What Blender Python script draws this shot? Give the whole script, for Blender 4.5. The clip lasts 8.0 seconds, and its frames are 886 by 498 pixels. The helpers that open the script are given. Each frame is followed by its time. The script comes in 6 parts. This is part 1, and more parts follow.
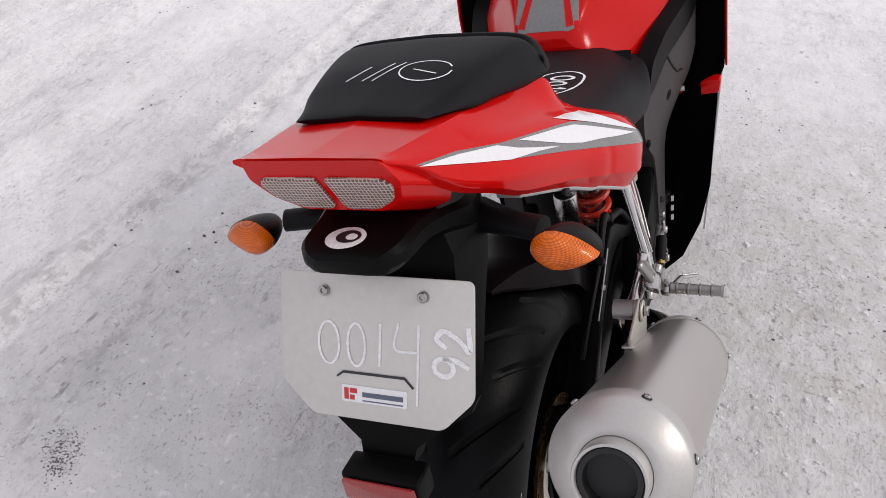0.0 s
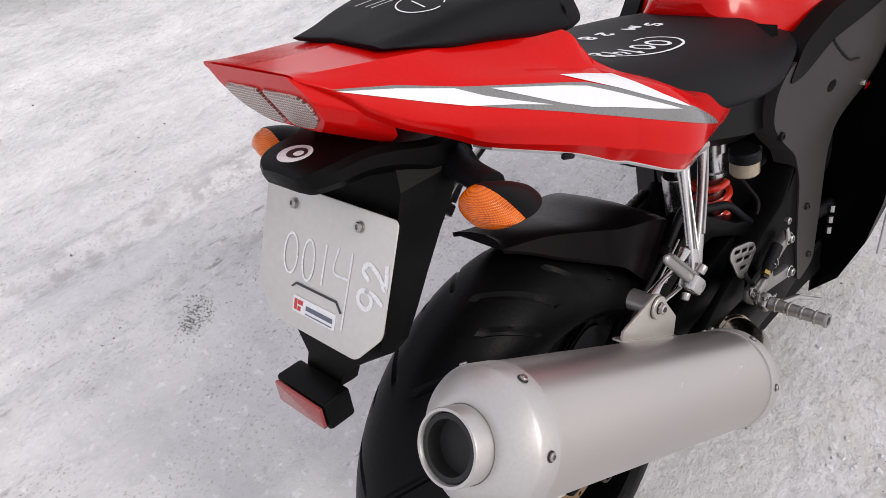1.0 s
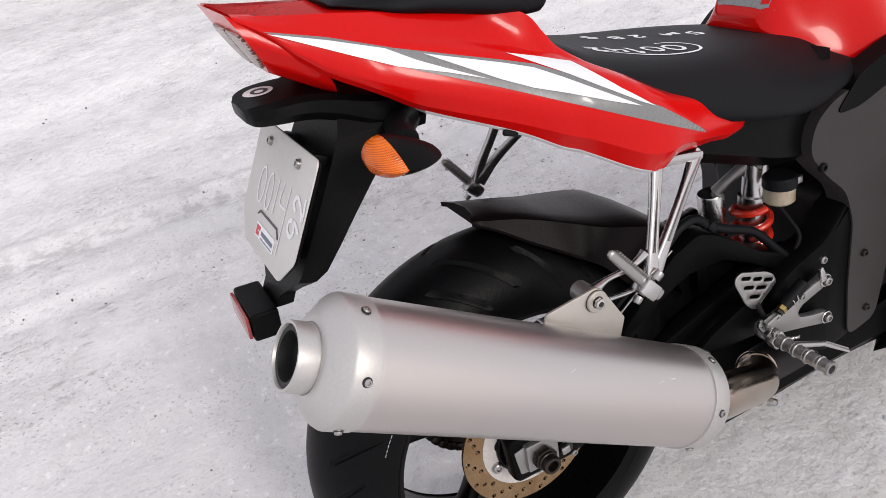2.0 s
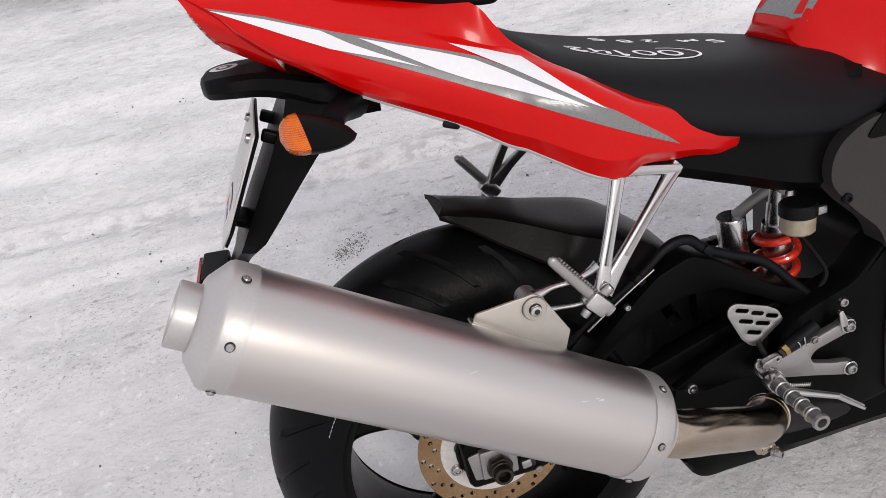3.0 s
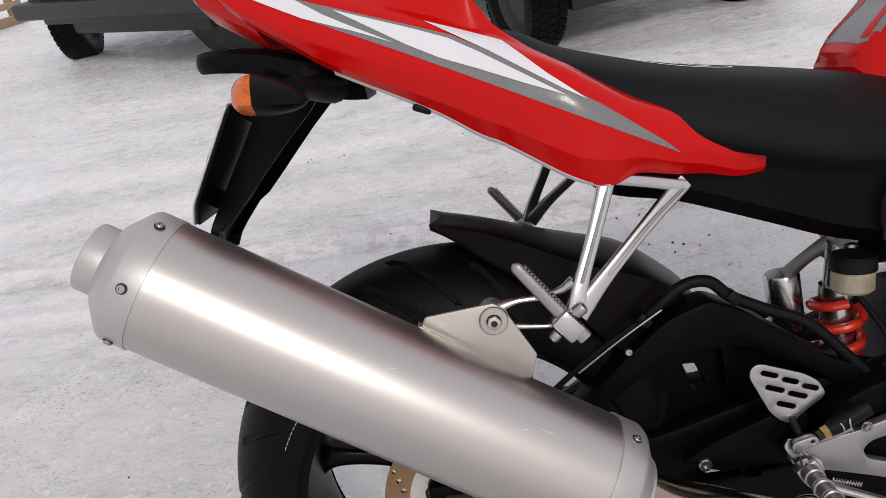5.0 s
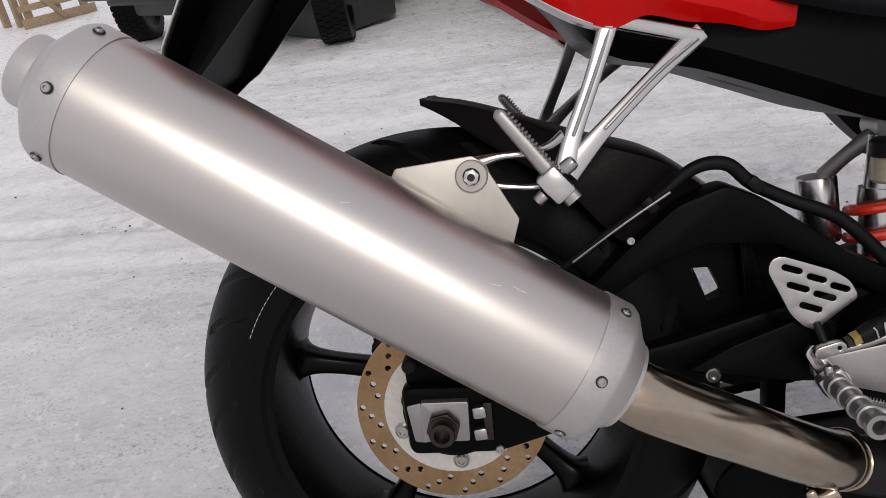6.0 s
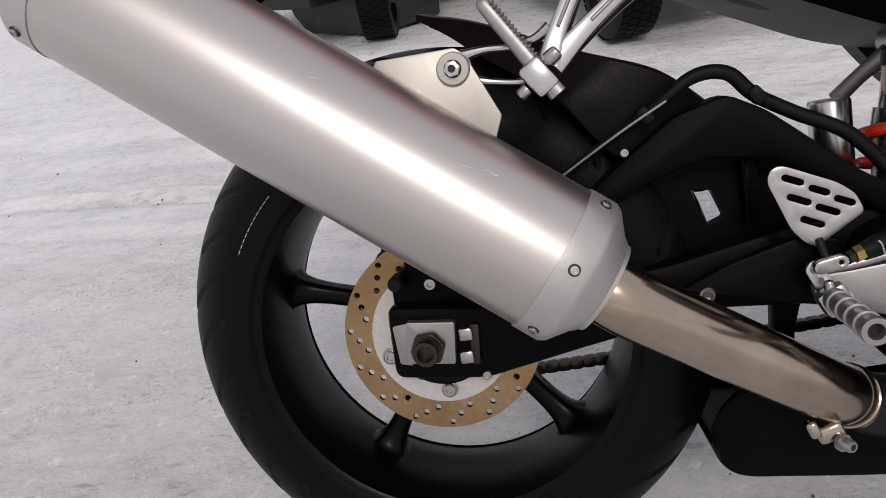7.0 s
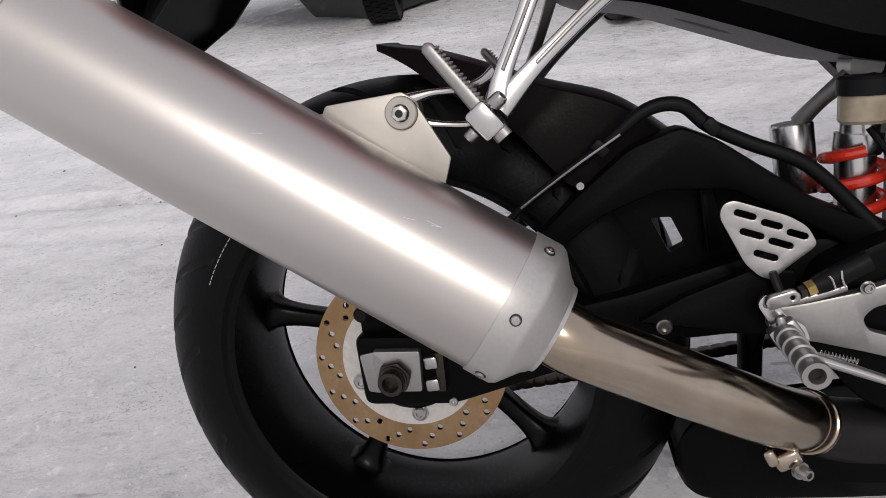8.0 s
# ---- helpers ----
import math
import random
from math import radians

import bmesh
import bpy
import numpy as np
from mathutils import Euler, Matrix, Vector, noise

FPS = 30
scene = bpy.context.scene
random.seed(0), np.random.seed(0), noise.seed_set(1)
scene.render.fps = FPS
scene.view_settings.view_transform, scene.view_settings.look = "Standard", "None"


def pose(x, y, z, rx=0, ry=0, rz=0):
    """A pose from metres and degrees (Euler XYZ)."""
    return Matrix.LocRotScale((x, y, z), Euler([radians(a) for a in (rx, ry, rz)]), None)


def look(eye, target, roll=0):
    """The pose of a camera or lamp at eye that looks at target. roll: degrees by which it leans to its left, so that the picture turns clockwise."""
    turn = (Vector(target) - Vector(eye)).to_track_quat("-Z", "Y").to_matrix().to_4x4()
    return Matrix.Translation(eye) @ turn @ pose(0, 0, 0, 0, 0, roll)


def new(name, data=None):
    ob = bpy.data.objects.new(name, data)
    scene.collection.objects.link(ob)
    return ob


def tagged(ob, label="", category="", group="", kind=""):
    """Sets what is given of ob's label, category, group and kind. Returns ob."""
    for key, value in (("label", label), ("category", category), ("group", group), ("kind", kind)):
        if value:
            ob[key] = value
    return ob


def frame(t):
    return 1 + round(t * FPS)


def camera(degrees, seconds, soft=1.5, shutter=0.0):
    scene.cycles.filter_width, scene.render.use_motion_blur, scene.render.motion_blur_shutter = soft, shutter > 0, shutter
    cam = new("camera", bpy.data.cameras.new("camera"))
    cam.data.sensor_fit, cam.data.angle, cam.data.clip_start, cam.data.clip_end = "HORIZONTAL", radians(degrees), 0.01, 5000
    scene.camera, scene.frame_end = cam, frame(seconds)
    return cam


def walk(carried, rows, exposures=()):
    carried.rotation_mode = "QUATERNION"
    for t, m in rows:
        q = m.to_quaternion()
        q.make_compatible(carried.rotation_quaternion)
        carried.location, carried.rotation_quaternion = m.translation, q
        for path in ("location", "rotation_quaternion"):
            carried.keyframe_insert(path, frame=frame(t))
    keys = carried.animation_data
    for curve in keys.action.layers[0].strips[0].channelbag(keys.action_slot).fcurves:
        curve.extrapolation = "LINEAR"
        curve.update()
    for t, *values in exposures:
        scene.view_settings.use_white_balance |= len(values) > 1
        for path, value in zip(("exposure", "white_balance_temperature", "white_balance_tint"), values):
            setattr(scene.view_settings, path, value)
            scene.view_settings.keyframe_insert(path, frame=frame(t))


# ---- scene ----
# ---- camera: carried by hand round the back of a parked motorcycle ----
cam = camera(60.34, 8.0, soft=0.7)
PATH = [
    (0, (0.0293, -0.6661, 1.3289), (-0.2113, 0.0433, 0.6665), 1.30),
    (0.5, (0.1572, -0.6008, 1.3312), (-0.2335, 0.0188, 0.6505), -0.76),
    (1, (0.2930, -0.5114, 1.3044), (-0.2184, -0.0080, 0.6079), -4.33),
    (1.5, (0.4528, -0.4101, 1.2928), (-0.1752, -0.0331, 0.6120), -7.76),
    (1.7, (0.4937, -0.3919, 1.2848), (-0.1578, -0.0334, 0.6163), -7.03),
    (2.8, (0.6152, -0.1535, 1.2490), (-0.1273, 0.0063, 0.5985), -10.48),
    (3, (0.6417, -0.1178, 1.2285), (-0.1233, 0.0090, 0.5970), -10.68),
    (3.5, (0.6778, -0.0278, 1.1911), (-0.1214, 0.0169, 0.5916), -11.39),
    (4, (0.7123, 0.0098, 1.1143), (-0.1406, 0.0172, 0.5923), -10.34),
    (5.3, (0.6683, 0.0772, 1.0100), (-0.2115, 0.0186, 0.5382), -10.25),
    (5.5, (0.6657, 0.0842, 0.9628), (-0.2208, 0.0152, 0.5052), -9.62),
    (6, (0.6767, 0.1096, 0.8687), (-0.2103, 0.0035, 0.4193), -9.17),
    (6.5, (0.6986, 0.1384, 0.7873), (-0.1920, -0.0067, 0.3564), -8.83),
    (7, (0.7006, 0.1556, 0.7597), (-0.1905, -0.0073, 0.3363), -8.97),
    (7.5, (0.6922, 0.1753, 0.7685), (-0.1945, 0.0034, 0.3393), -9.38),
    (8, (0.6740, 0.2189, 0.8072), (-0.1983, 0.0290, 0.3565), -10.87),
]
walk(cam, [(t, look(eye, target, roll)) for t, eye, target, roll in PATH],
     exposures=[(0, 0.03), (0.5, 0.02), (1.0, 0.2), (1.7, 0.24), (3.0, 0.08), (4.2, -0.06), (5.5, -0.22), (6.5, -0.28), (8.0, -0.24)])


# ---- light: bright overcast winter sky, a veiled sun ----
SUN_HEIGHT, SUN_TURN = 39, 80
world = bpy.data.worlds.new("winter_sky")
scene.world = world
world.use_nodes = True
wn, wl = world.node_tree.nodes, world.node_tree.links
sky = wn.new("ShaderNodeTexSky")
sky.sky_type, sky.sun_disc = "NISHITA", False
sky.sun_elevation, sky.sun_rotation = radians(SUN_HEIGHT), radians(SUN_TURN)
sky.dust_density, sky.ozone_density = 4.0, 1.0
veil = wn.new("ShaderNodeMix")
veil.data_type = "RGBA"
veil.inputs[0].default_value = 0.85
veil.inputs[7].default_value = (8.5, 8.25, 8.8, 1)
wl.new(sky.outputs[0], veil.inputs[6])
wl.new(veil.outputs[2], wn["Background"].inputs[0])
wn["Background"].inputs[1].default_value = 0.1
sun = new("sun", bpy.data.lights.new("sun", "SUN"))
sun.data.energy, sun.data.angle, sun.data.color = 1.0, radians(12), (1.0, 0.95, 0.88)
sun.matrix_world = pose(0, 0, 6, 0, 90 - SUN_HEIGHT, 90 - SUN_TURN)


# ---- materials ----
def material(name, color, rough=0.5, metal=0.0, spread=0.12, grain=60.0, stains=6.0, bump=0.05, coat=0.0, second=None, stretch=None, dirt=None, dirt_from=0.6, shine=0.5):
    """A surface with two scales of variation: grain in colour, gloss and relief, and larger stains. second: the stains' colour;
    stretch: grain drawn out along an axis; dirt: a colour laid on in patches."""
    m = bpy.data.materials.new(name)
    m.use_nodes = True
    n, k = m.node_tree.nodes, m.node_tree.links
    b = n["Principled BSDF"]
    b.inputs["Metallic"].default_value = metal
    b.inputs["Coat Weight"].default_value = coat
    b.inputs["Coat Roughness"].default_value = 0.06
    b.inputs["Specular IOR Level"].default_value = shine
    at = n.new("ShaderNodeTexCoord")
    src = at.outputs["Object"]
    if stretch:
        mp = n.new("ShaderNodeMapping")
        mp.inputs["Scale"].default_value = stretch
        k.new(src, mp.inputs[0])
        fine_src = mp.outputs[0]
    else:
        fine_src = src
    fine = n.new("ShaderNodeTexNoise")
    fine.inputs["Scale"].default_value, fine.inputs["Detail"].default_value = grain, 6
    k.new(fine_src, fine.inputs["Vector"])
    broad = n.new("ShaderNodeTexNoise")
    broad.inputs["Scale"].default_value, broad.inputs["Detail"].default_value = stains, 4
    k.new(src, broad.inputs["Vector"])
    dark = [c * (1 - spread) for c in color]
    light = [min(1, c * (1 + spread)) for c in color]
    r1 = n.new("ShaderNodeValToRGB")
    r1.color_ramp.elements[0].position, r1.color_ramp.elements[1].position = 0.3, 0.7
    r1.color_ramp.elements[0].color, r1.color_ramp.elements[1].color = (*dark, 1), (*light, 1)
    k.new(fine.outputs[0], r1.inputs[0])
    mix = n.new("ShaderNodeMix")
    mix.data_type = "RGBA"
    r2 = n.new("ShaderNodeMapRange")
    r2.inputs["From Min"].default_value, r2.inputs["From Max"].default_value = 0.42, 0.68
    r2.inputs["To Max"].default_value = 0.6
    k.new(broad.outputs[0], r2.inputs[0])
    k.new(r2.outputs[0], mix.inputs[0])
    k.new(r1.outputs[0], mix.inputs[6])
    mix.inputs[7].default_value = (*(second or [c * (1 - 1.3 * spread) for c in color]), 1)
    out = mix.outputs[2]
    if dirt:
        d = n.new("ShaderNodeTexNoise")
        d.inputs["Scale"].default_value, d.inputs["Detail"].default_value, d.inputs["Roughness"].default_value = stains * 2.3, 9, 0.7
        k.new(src, d.inputs["Vector"])
        r3 = n.new("ShaderNodeMapRange")
        r3.inputs["From Min"].default_value, r3.inputs["From Max"].default_value = dirt_from, dirt_from + 0.14
        k.new(d.outputs[0], r3.inputs[0])
        mix2 = n.new("ShaderNodeMix")
        mix2.data_type = "RGBA"
        k.new(r3.outputs[0], mix2.inputs[0])
        k.new(out, mix2.inputs[6])
        mix2.inputs[7].default_value = (*dirt, 1)
        out = mix2.outputs[2]
    k.new(out, b.inputs["Base Color"])
    r4 = n.new("ShaderNodeMapRange")
    vary = 0.025 if metal > 0.9 else 0.1
    r4.inputs["To Min"].default_value, r4.inputs["To Max"].default_value = max(0.02, rough - vary), min(1, rough + vary)
    k.new(fine.outputs[0], r4.inputs[0])
    k.new(r4.outputs[0], b.inputs["Roughness"])
    if bump:
        bp = n.new("ShaderNodeBump")
        bp.inputs["Strength"].default_value, bp.inputs["Distance"].default_value = bump, 0.004
        k.new(fine.outputs[0], bp.inputs["Height"])
        k.new(bp.outputs[0], b.inputs["Normal"])
    return m


RED = material("red_gloss_paint", (0.58, 0.0035, 0.0030), 0.2, spread=0.04, grain=220, stains=7, bump=0.003, coat=0.16, shine=0.12)
WHITE_DECAL = material("white_decal", (0.80, 0.80, 0.82), 0.25, spread=0.03, grain=150, bump=0.0, coat=0.25)
GREY_DECAL = material("grey_decal", (0.19, 0.19, 0.19), 0.28, spread=0.015, grain=150, bump=0.0, coat=0.25)
VINYL = material("black_seat_vinyl", (0.006, 0.006, 0.0075), 0.55, spread=0.3, grain=650, stains=9, bump=0.1, dirt=(0.02, 0.02, 0.022), dirt_from=0.76, shine=0.13)
PLASTIC = material("black_moulded_plastic", (0.0035, 0.0034, 0.0036), 0.4, spread=0.25, grain=350, stains=10, bump=0.06, shine=0.08)
DUSTY = material("dusty_black_plastic", (0.012, 0.0115, 0.011), 0.6, spread=0.3, grain=160, stains=14, bump=0.15, dirt=(0.075, 0.07, 0.066), dirt_from=0.60, shine=0.2)
HUGGER = material("brown_black_fender_plastic", (0.0065, 0.0045, 0.0052), 0.34, spread=0.25, grain=300, stains=8, bump=0.05, shine=0.06)
FRAME = material("dark_grey_cast_frame", (0.017, 0.016, 0.0165), 0.5, metal=0.2, spread=0.15, grain=300, stains=9, bump=0.1, shine=0.2)
SPAR_GREY = material("dark_grey_spar_coating", (0.040, 0.036, 0.036), 0.5, metal=0.1, spread=0.12, grain=300, stains=9, bump=0.08, shine=0.25)
SWING = material("satin_black_swingarm", (0.0028, 0.0028, 0.0028), 0.42, spread=0.2, grain=280, stains=8, bump=0.06, dirt=(0.007, 0.0065, 0.006), dirt_from=0.72, shine=0.055)
TYRE = material("worn_rubber", (0.0028, 0.0028, 0.0033), 0.44, spread=0.25, grain=240, stains=12, bump=0.1, dirt=(0.006, 0.006, 0.006), dirt_from=0.7, shine=0.10)
RIM = material("black_wheel_paint", (0.002, 0.002, 0.0023), 0.3, spread=0.2, grain=260, stains=9, bump=0.02, dirt=(0.006, 0.0055, 0.0055), dirt_from=0.72, shine=0.11)
ALU = material("brushed_aluminium", (0.595, 0.562, 0.535), 0.37, metal=1.0, spread=0.04, grain=90, stains=4, bump=0.003, second=(0.57, 0.545, 0.54), stretch=(1.0, 14.0, 14.0))
CASTALU = material("cast_aluminium", (0.34, 0.33, 0.325), 0.40, metal=0.85, spread=0.05, grain=260, stains=14, bump=0.03)
ENDCAP = material("satin_silver_end_cap", (0.55, 0.535, 0.52), 0.45, metal=0.75, spread=0.05, grain=300, stains=9, bump=0.03)
FORGED = material("satin_forged_aluminium", (0.47, 0.46, 0.45), 0.33, metal=1.0, spread=0.05, grain=220, stains=16, bump=0.015, dirt=(0.36, 0.34, 0.32), dirt_from=0.66)
POLISHED = material("polished_forged_aluminium", (0.58, 0.57, 0.565), 0.26, metal=1.0, spread=0.03, grain=160, stains=10, bump=0.008)
NUMPLATE = material("dull_number_plate", (0.61, 0.595, 0.57), 0.42, metal=0.35, spread=0.04, grain=120, stains=6, bump=0.02)
PLATE = material("dull_bracket_plate", (0.52, 0.49, 0.445), 0.42, metal=0.7, spread=0.04, grain=120, stains=6, bump=0.02)
STEEL = material("stained_header_steel", (0.47, 0.405, 0.33), 0.18, metal=1.0, spread=0.05, grain=26, stains=7, bump=0.003, second=(0.31, 0.225, 0.145), stretch=(1, 3, 3))
BOLT = material("zinc_bolt", (0.42, 0.41, 0.40), 0.3, metal=1.0, spread=0.12, grain=300, stains=30, bump=0.05)
RUST = material("surface_rusted_disc", (0.35, 0.235, 0.130), 0.24, metal=0.95, spread=0.12, grain=190, stains=14, bump=0.02, second=(0.23, 0.125, 0.05), dirt=(0.44, 0.36, 0.26), dirt_from=0.62)
CARRIER = material("disc_carrier_alloy", (0.60, 0.57, 0.54), 0.45, metal=0.35, spread=0.1, grain=200, stains=20, bump=0.05, dirt=(0.30, 0.22, 0.14), dirt_from=0.62)
AXLE = material("oily_dark_steel", (0.045, 0.038, 0.032), 0.32, metal=0.8, spread=0.25, grain=160, stains=25, bump=0.1, dirt=(0.10, 0.075, 0.05), dirt_from=0.64)
SPRING = material("red_spring_paint", (0.70, 0.035, 0.015), 0.3, spread=0.08, grain=200, stains=20, bump=0.02, coat=0.6)
RUBBER = material("black_rubber", (0.005, 0.005, 0.006), 0.5, spread=0.25, grain=300, stains=20, bump=0.1, shine=0.15)
BLACKPIPE = material("black_bore", (0.010, 0.010, 0.010), 0.6, spread=0.3, grain=200, stains=20, bump=0.1)
FLUID = material("amber_reservoir_plastic", (0.36, 0.31, 0.23), 0.22, spread=0.1, grain=60, stains=40, bump=0.02, second=(0.16, 0.10, 0.045))
REFLECT = material("dark_red_reflector", (0.30, 0.020, 0.018), 0.25, spread=0.15, grain=500, stains=20, bump=0.1, coat=0.5)
CHALK = material("white_marker_paint", (0.86, 0.86, 0.88), 0.8, spread=0.15, grain=300, bump=0.05)
FAINT = material("faint_marker_paint", (0.84, 0.84, 0.85), 0.8, spread=0.12, grain=300, bump=0.02)
DARKINK = material("black_print", (0.02, 0.02, 0.025), 0.4, spread=0.1, grain=300, bump=0)
REDINK = material("red_print", (0.55, 0.03, 0.03), 0.4, spread=0.1, grain=300, bump=0)
BLUEINK = material("blue_print", (0.10, 0.12, 0.17), 0.4, spread=0.1, grain=300, bump=0)
# near-black for discs that paint shade in recesses, and for the grommet's rubber
SHADE_AND_RUBBER = material("recess_shade_and_rubber", (0.012, 0.011, 0.010), 0.6, spread=0.2, grain=300, bump=0.0)
SILVER = material("silver_grey_fairing_paint", (0.50, 0.50, 0.51), 0.35, metal=0.2, spread=0.05, grain=200, stains=8, bump=0.01, coat=0.4)
BRASS = material("brass_fitting", (0.45, 0.33, 0.12), 0.3, metal=1.0, spread=0.15, grain=200, stains=30)
CARPAINT = material("black_car_paint", (0.012, 0.014, 0.014), 0.3, spread=0.2, grain=60, stains=3, bump=0.0, coat=0.6, dirt=(0.09, 0.088, 0.085), dirt_from=0.62)
CARTRIM = material("dark_bumper_plastic", (0.022, 0.024, 0.023), 0.5, spread=0.2, grain=80, stains=3, dirt=(0.08, 0.078, 0.075), dirt_from=0.6)
WOOD = material("raw_pallet_wood", (0.36, 0.27, 0.17), 0.7, spread=0.25, grain=30, stains=3, bump=0.3, stretch=(1, 8, 8))
CHROME = material("chrome", (0.75, 0.75, 0.76), 0.1, metal=1.0, spread=0.05, grain=40, stains=4)


def lens_material(name, color, rough, cells, glow_through):
    """Tinted moulded lens: clear plastic over ribbed relief, passing some light."""
    m = bpy.data.materials.new(name)
    m.use_nodes = True
    n, k = m.node_tree.nodes, m.node_tree.links
    b = n["Principled BSDF"]
    b.inputs["Roughness"].default_value = rough
    b.inputs["Transmission Weight"].default_value = glow_through
    b.inputs["Coat Weight"].default_value = 0.25
    b.inputs["Specular IOR Level"].default_value = 0.35
    at = n.new("ShaderNodeTexCoord")
    both = n.new("ShaderNodeMath")
    both.operation = "MULTIPLY"
    for slot_no, way, size in ((0, "X", cells), (1, "Z", cells * 0.62)):
        w = n.new("ShaderNodeTexWave")
        w.wave_type, w.bands_direction = "BANDS", way
        w.inputs["Scale"].default_value = size
        w.inputs["Distortion"].default_value = 0.5
        k.new(at.outputs["Object"], w.inputs[0])
        k.new(w.outputs["Fac"], both.inputs[slot_no])
    patch = n.new("ShaderNodeTexNoise")
    patch.inputs["Scale"].default_value, patch.inputs["Detail"].default_value = 42.0, 3
    k.new(at.outputs["Object"], patch.inputs["Vector"])
    add = n.new("ShaderNodeMath")
    add.operation = "ADD"
    k.new(both.outputs[0], add.inputs[0])
    k.new(patch.outputs[0], add.inputs[1])
    r = n.new("ShaderNodeValToRGB")
    r.color_ramp.elements[0].position, r.color_ramp.elements[1].position = 0.38, 1.25 / 1.3
    r.color_ramp.elements[0].color = (*[0.55 * c for c in color], 1)
    r.color_ramp.elements[1].color = (min(1, 1.4 * color[0]), min(1, 2.0 * color[1]), 2.0 * color[2], 1)
    k.new(add.outputs[0], r.inputs[0])
    k.new(r.outputs[0], b.inputs["Base Color"])
    bp = n.new("ShaderNodeBump")
    bp.inputs["Strength"].default_value, bp.inputs["Distance"].default_value = 0.35, 0.0012
    k.new(both.outputs[0], bp.inputs["Height"])
    k.new(bp.outputs[0], b.inputs["Normal"])
    return m


AMBER = lens_material("amber_lens", (0.60, 0.085, 0.001), 0.2, 290.0, 0.0)


from mathutils.bvhtree import BVHTree

# ---- tools for shapes ----
def part(name, bm, mat, parent=None, label="", kind="", sharp=32):
    """Links a bmesh as one mesh object, with its edges smoothed below the sharp angle."""
    bm.normal_update()
    for f in bm.faces:
        f.smooth = True
    lim = radians(sharp)
    for e in bm.edges:
        e.smooth = len(e.link_faces) == 2 and e.calc_face_angle(0) < lim
    me = bpy.data.meshes.new(name)
    bm.to_mesh(me)
    bm.free()
    for one in mat if isinstance(mat, (list, tuple)) else [mat]:
        me.materials.append(one)
    ob = new(name, me)
    ob.parent = parent
    return tagged(ob, label=label, kind=kind)


def spline(pts, n, closed=False):
    """Catmull-Rom through points, n steps a span."""
    pts = [Vector(p) for p in pts]
    out = []
    last = len(pts) if closed else len(pts) - 1
    for i in range(last):
        a = pts[i - 1] if closed or i else pts[0] * 2 - pts[1]
        b, c = pts[i], pts[(i + 1) % len(pts)]
        d = pts[(i + 2) % len(pts)] if closed or i + 2 < len(pts) else c * 2 - b
        for s in range(n):
            t = s / n
            out.append(0.5 * ((2 * b) + (c - a) * t + (2 * a - 5 * b + 4 * c - d) * t * t + (3 * b - a - 3 * c + d) * t * t * t))
    if not closed:
        out.append(pts[-1].copy())
    return out


def rings_mesh(bm, rings, closed=True, cap=True):
    """Joins rings of equal count with quads."""
    vs = [[bm.verts.new(p) for p in r] for r in rings]
    n = len(rings[0])
    for a, b in zip(vs, vs[1:]):
        for i in range(n if closed else n - 1):
            j = (i + 1) % n
            bm.faces.new((a[i], a[j], b[j], b[i]))
    if cap and closed:
        bm.faces.new(vs[0][::-1])
        bm.faces.new(vs[-1])
    return vs


def done(bm):
    bmesh.ops.remove_doubles(bm, verts=bm.verts, dist=1e-5)
    bmesh.ops.recalc_face_normals(bm, faces=bm.faces)
    return bm


def basis(axis, hint=(0, 0, 1)):
    w = Vector(axis).normalized()
    h = Vector(hint)
    if abs(w.dot(h.normalized())) > 0.98:
        h = Vector((0, 1, 0))
    u = (h - w * h.dot(w)).normalized()
    return u, w.cross(u), w


def tube(pts, radius, n=14, smooth=6, flat=1.0, hint=(0, 0, 1), bm=None, square=1.0):
    """A round or flattened bar along points; radius one number or one a point."""
    bm = bm or bmesh.new()
    rad = list(radius) if isinstance(radius, (list, tuple)) else [radius] * len(pts)
    path = spline(pts, smooth) if smooth > 1 else [Vector(p) for p in pts]
    rr = [v.x for v in spline([(r, 0, 0) for r in rad], smooth)] if smooth > 1 else rad
    rings = []
    u = None
    for i, p in enumerate(path):
        d = (path[min(i + 1, len(path) - 1)] - path[max(i - 1, 0)]).normalized()
        if u is None:
            u, v, _ = basis(d, hint)
        else:
            u = (u - d * u.dot(d)).normalized()
            v = d.cross(u)
        rings.append([p + (u * math.copysign(abs(math.cos(q)) ** square, math.cos(q)) * flat + v * math.copysign(abs(math.sin(q)) ** square, math.sin(q))) * rr[i] for q in [2 * math.pi * k / n for k in range(n)]])
    rings_mesh(bm, rings)
    bmesh.ops.recalc_face_normals(bm, faces=bm.faces)
    return bm


def lathe(profile, origin, axis, n=48, bm=None, hint=(0, 0, 1), closed=False):
    """Turns (along, radius) pairs round an axis."""
    bm = bm or bmesh.new()
    u, v, w = basis(axis, hint)
    o = Vector(origin)
    prof = list(profile) + ([profile[0]] if closed else [])
    rings = [[o + w * a + (u * math.cos(2 * math.pi * k / n) + v * math.sin(2 * math.pi * k / n)) * max(r, 1e-4) for k in range(n)] for a, r in prof]
    rings_mesh(bm, rings, cap=not closed)
    bmesh.ops.remove_doubles(bm, verts=bm.verts, dist=2e-4 if not closed else 1e-5)
    bmesh.ops.recalc_face_normals(bm, faces=bm.faces)
    return bm


